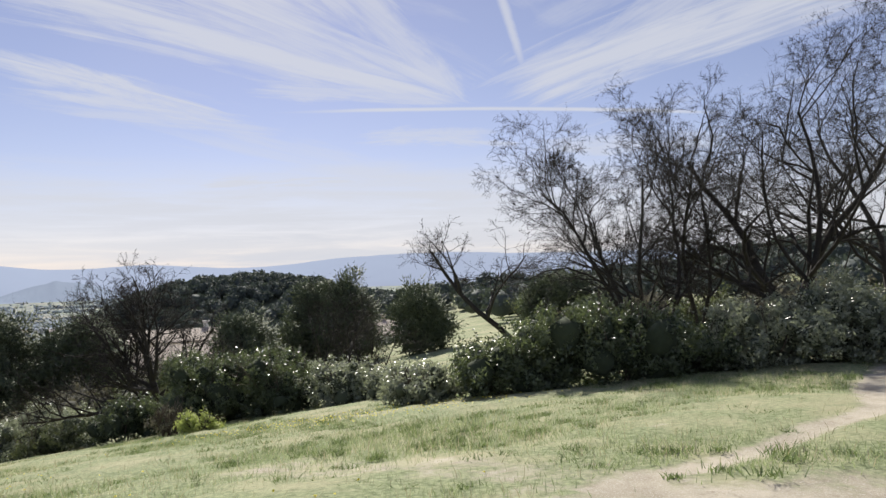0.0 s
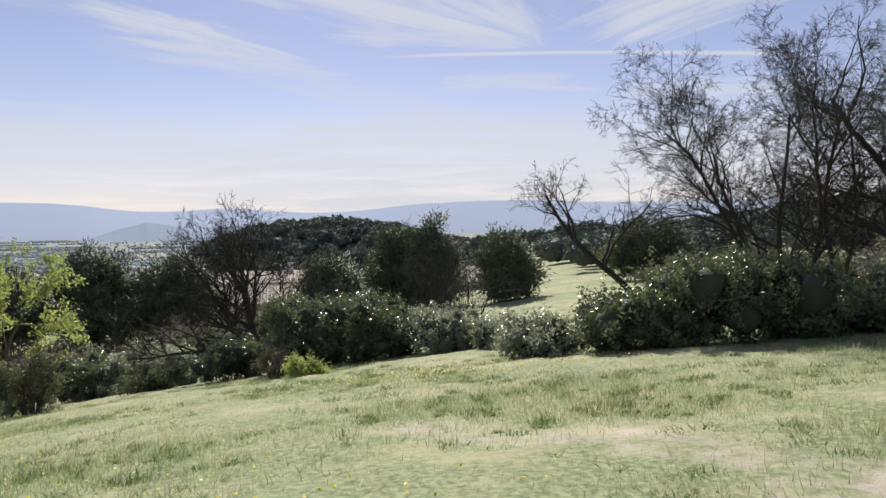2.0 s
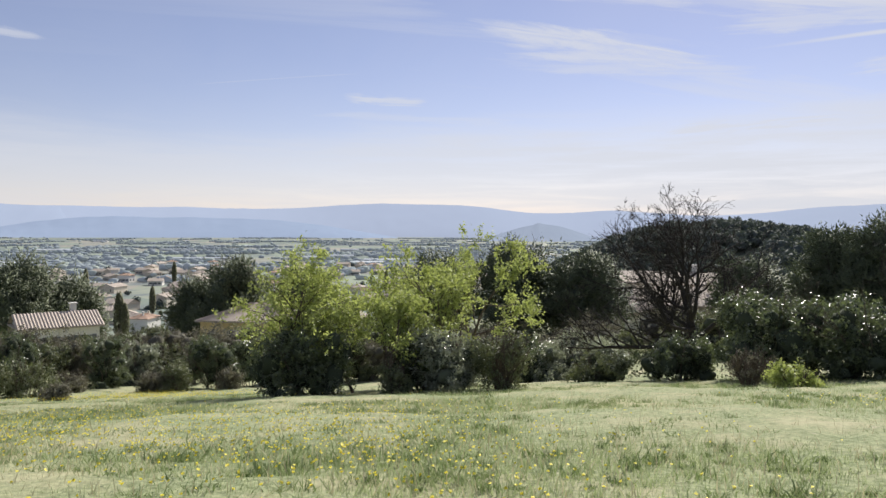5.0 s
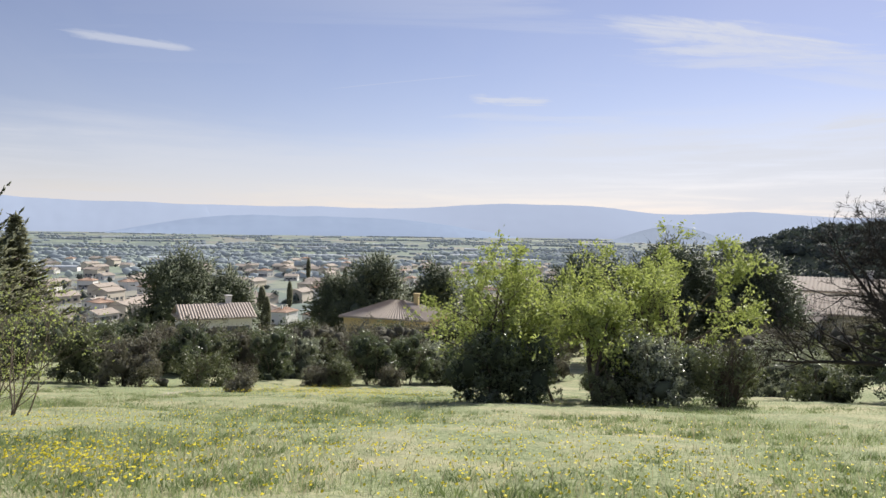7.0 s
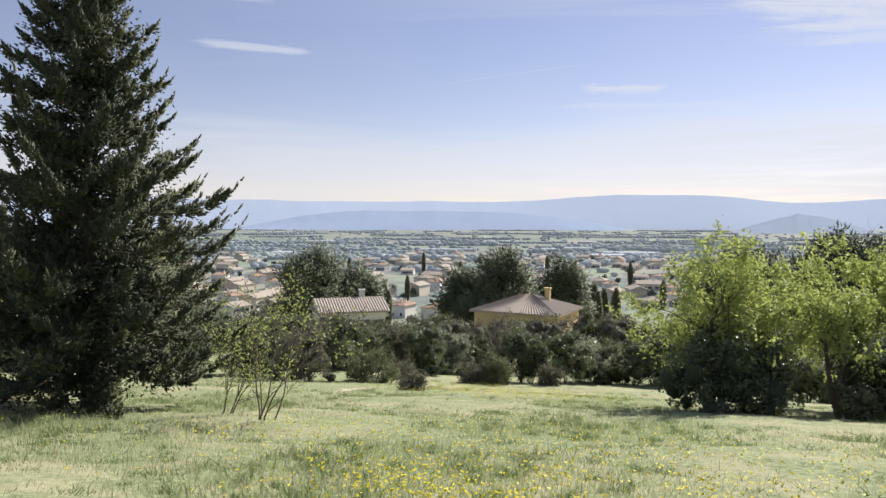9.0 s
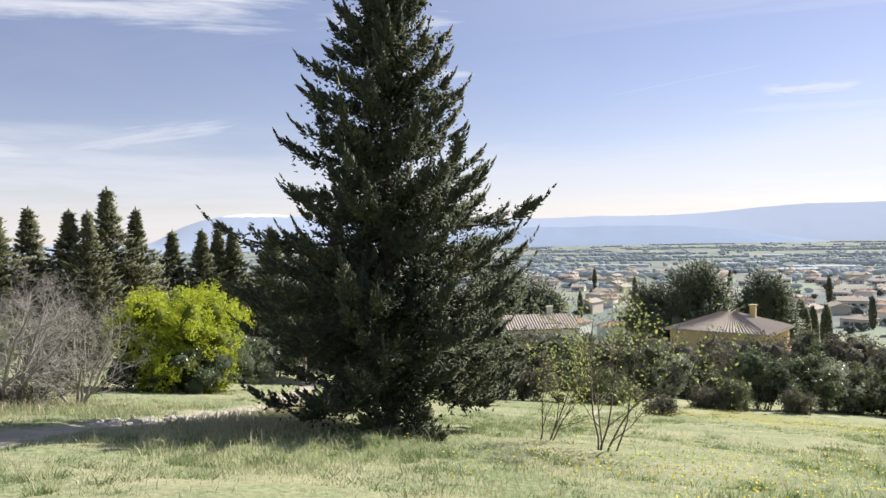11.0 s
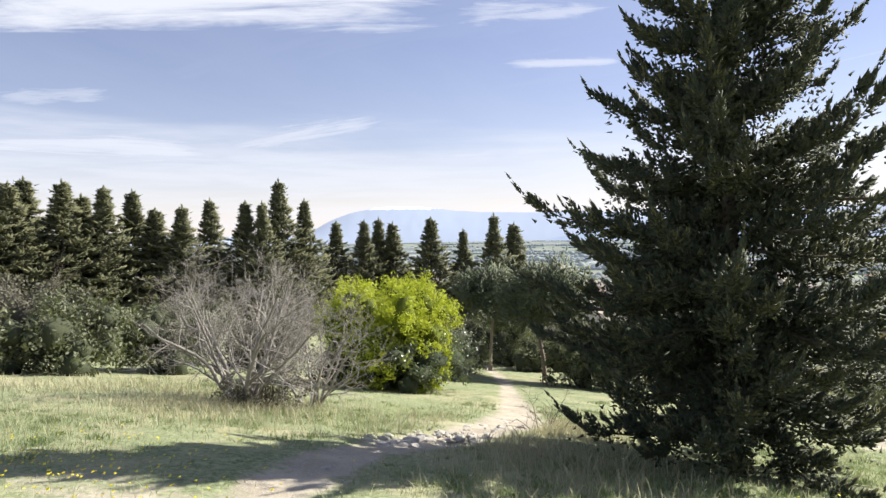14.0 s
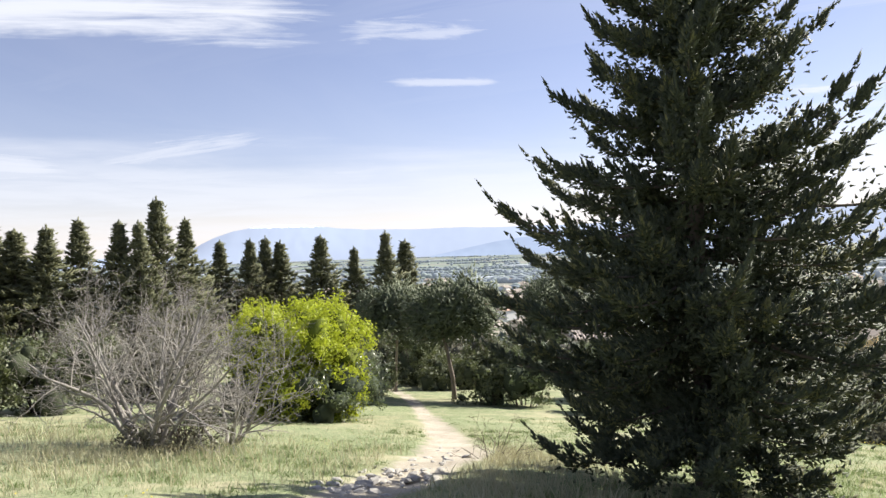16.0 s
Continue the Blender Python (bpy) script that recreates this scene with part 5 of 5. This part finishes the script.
def blades(rng, x, y, height, width, lean=0.5, lift=0.0, short=False):
    """Grass blades, bent once, one strip of two faces and a tip each."""
    k = len(x)
    P = np.stack([x, y, land(x, y) - 0.03 + lift], -1)
    a = rng.uniform(0, 2 * math.pi, k)
    side = np.stack([np.cos(a), np.sin(a), np.zeros(k)], -1)
    b = rng.uniform(0, 2 * math.pi, k)
    h = height * rng.uniform(0.5, 1.4, (k, 1))
    out = np.stack([np.cos(b), np.sin(b), np.zeros(k)], -1) * rng.uniform(0.1, 1, (k, 1)) * lean
    w = width * rng.uniform(0.7, 1.3, (k, 1))
    up = np.array([[0, 0, 1.0]])
    if short:
        V = np.stack([P - side * w, P + side * w, P + up * h + out * h], 1)
        return V.reshape(-1, 3), np.arange(k * 3).reshape(-1, 3)
    mid = P + up * h * 0.6 + out * h * 0.45
    V = np.stack([P - side * w, P + side * w, mid + side * w * 0.8, mid - side * w * 0.8, P + up * h + out * h * 1.3], 1)
    o = np.arange(k)[:, None] * 5
    F = np.concatenate([o + np.array([[0, 1, 2]]), o + np.array([[0, 2, 3]]), o + np.array([[3, 2, 4]])])
    return V.reshape(-1, 3), F


rng = np.random.default_rng(77)
x, y = meadow_points(rng, 400000, 10.0)
tagged(new("meadow_grass", array_mesh("meadow_grass", *blades(rng, x, y, 0.075, 0.0055, 0.9, short=True), M["grass"])), "short pale green meadow grass on the slope", "grass", kind="stuff")
x, y = meadow_points(rng, 36000, 8.0)
tagged(new("dry_grass", array_mesh("dry_grass", *blades(rng, x, y, 0.13, 0.004, 0.7), M["straw"])), "thin straw-coloured dry grass among the green", "grass", kind="stuff")
cx, cy = meadow_points(rng, 5000, 12.0, 2.2)
each = 50
s = np.repeat(0.35 + 0.95 * rng.uniform(size=len(cx)) ** 1.8, each)
x = np.repeat(cx, each) + rng.normal(0, 0.085, len(s)) * s
y = np.repeat(cy, each) + rng.normal(0, 0.085, len(s)) * s
V, F = blades(rng, x, y, 0.085 * s[:, None], 0.0055, 1.3)
tagged(new("grass_tufts", array_mesh("grass_tufts", V, F, M["tuft"])), "darker rank tufts of grass scattered over the meadow", "grass", kind="stuff")
# long dry grass round the shrubs and the juniper
x, y = np.concatenate([rng.normal(a, s1, 2600) for a, s1 in ((-24, 2.0), (-27.5, 1.6), (-25.8, 1.1), (-31.5, 2.5))]), np.concatenate([rng.normal(b, s2, 2600) for b, s2 in ((-0.6, 0.9), (-5.4, 1.3), (0.9, 0.6), (-8.5, 2.0))])
keep = lines_mask(x, y, TRACKS, 1) < 0.3
x, y = x[keep], y[keep]
tagged(new("long_grass", array_mesh("long_grass", *blades(rng, x, y, 0.20, 0.006, 0.7), M["straw"])), "long pale grass round the shrubs", "grass", kind="stuff")
# yellow flowers in drifts
fx, fy = [], []
for a, b, s1, s2, k in ((-10.5, 7.5, 2.2, 1.6, 900), (-8.0, 6.0, 1.5, 0.9, 450), (-12.5, 4.0, 1.8, 1.3, 800), (-20.2, -6.0, 1.3, 1.0, 500), (-26, 14.5, 3.4, 1.6, 1800), (-30, 18, 2.6, 1.6, 1000), (-2.0, 14.0, 1.6, 0.6, 350), (-15.5, 6.0, 1.8, 1.3, 500), (-17.5, 3.4, 1.2, 1.2, 300), (-1.0, 38, 3.0, 1.2, 500), (-3.0, 5.2, 1.6, 0.6, 120), (-13.0, 3.2, 0.9, 0.3, 420)):
    fx.append(rng.normal(a, s1, k)), fy.append(rng.normal(b, s2, k))
fx, fy = np.concatenate(fx), np.concatenate(fy)
C = on_land(fx, fy) + np.stack([np.zeros(len(fx)), np.zeros(len(fx)), rng.uniform(0.07, 0.16, len(fx))], -1)
up = np.tile(np.array([[0, -0.3, 1.0]]), (len(C), 1))
v1, f1 = cards(rng, C, up, 0.029, 0.026, 0.3)
v2, f2 = cards(rng, C + np.array([[0, 0, 0.004]]), up, 0.029, 0.026, 0.3)
tagged(new("yellow_flowers", array_mesh("yellow_flowers", np.concatenate([v1, v2]), np.concatenate([f1, f2 + len(v1)]), M["flower"])), "small yellow flowers in drifts through the grass", "flowers", kind="stuff")

# loose stones on the lower track
stone_me = []
for k in range(5):
    bm = bmesh.new()
    bmesh.ops.create_icosphere(bm, subdivisions=1, radius=1)
    for v in bm.verts:
        v.co *= 1 + rng.uniform(-0.25, 0.2)
        v.co.z *= 0.55
    stone_me.append(mesh_of(bm, "stone", M["stone"]))
for k in range(110):
    x, y = rng.normal(-24.6, 1.5), 0
    y = -1.5 + (-24.6 - x) * 0.62 + rng.normal(0, 0.45)
    s = 0.03 + 0.08 * rng.uniform() ** 2.5
    ob = new("stone", stone_me[k % 5])
    ob.matrix_world = pose(x, y, ground_z(x, y) - 0.02 - s * 0.1, rng.uniform(-20, 20), rng.uniform(-20, 20), rng.uniform(0, 360)) @ Matrix.Diagonal((s * 1.3, s, s, 1))
    tagged(ob, "pale loose limestone lying on the rutted track", "stone", "stones on the track")
bare_tree("dry_branch", -26.2, 0.55, 0.9, 7, 601, "dry leafless branch lying beside the track", "bark_brown", r=0.014, spread_by=1.6, category="branch", group="dry branches", spec=dict(levels=3, steps=(6, 4, 3), children=(5, 3, 0), lift=(0.0, 0.0, 0.0)))
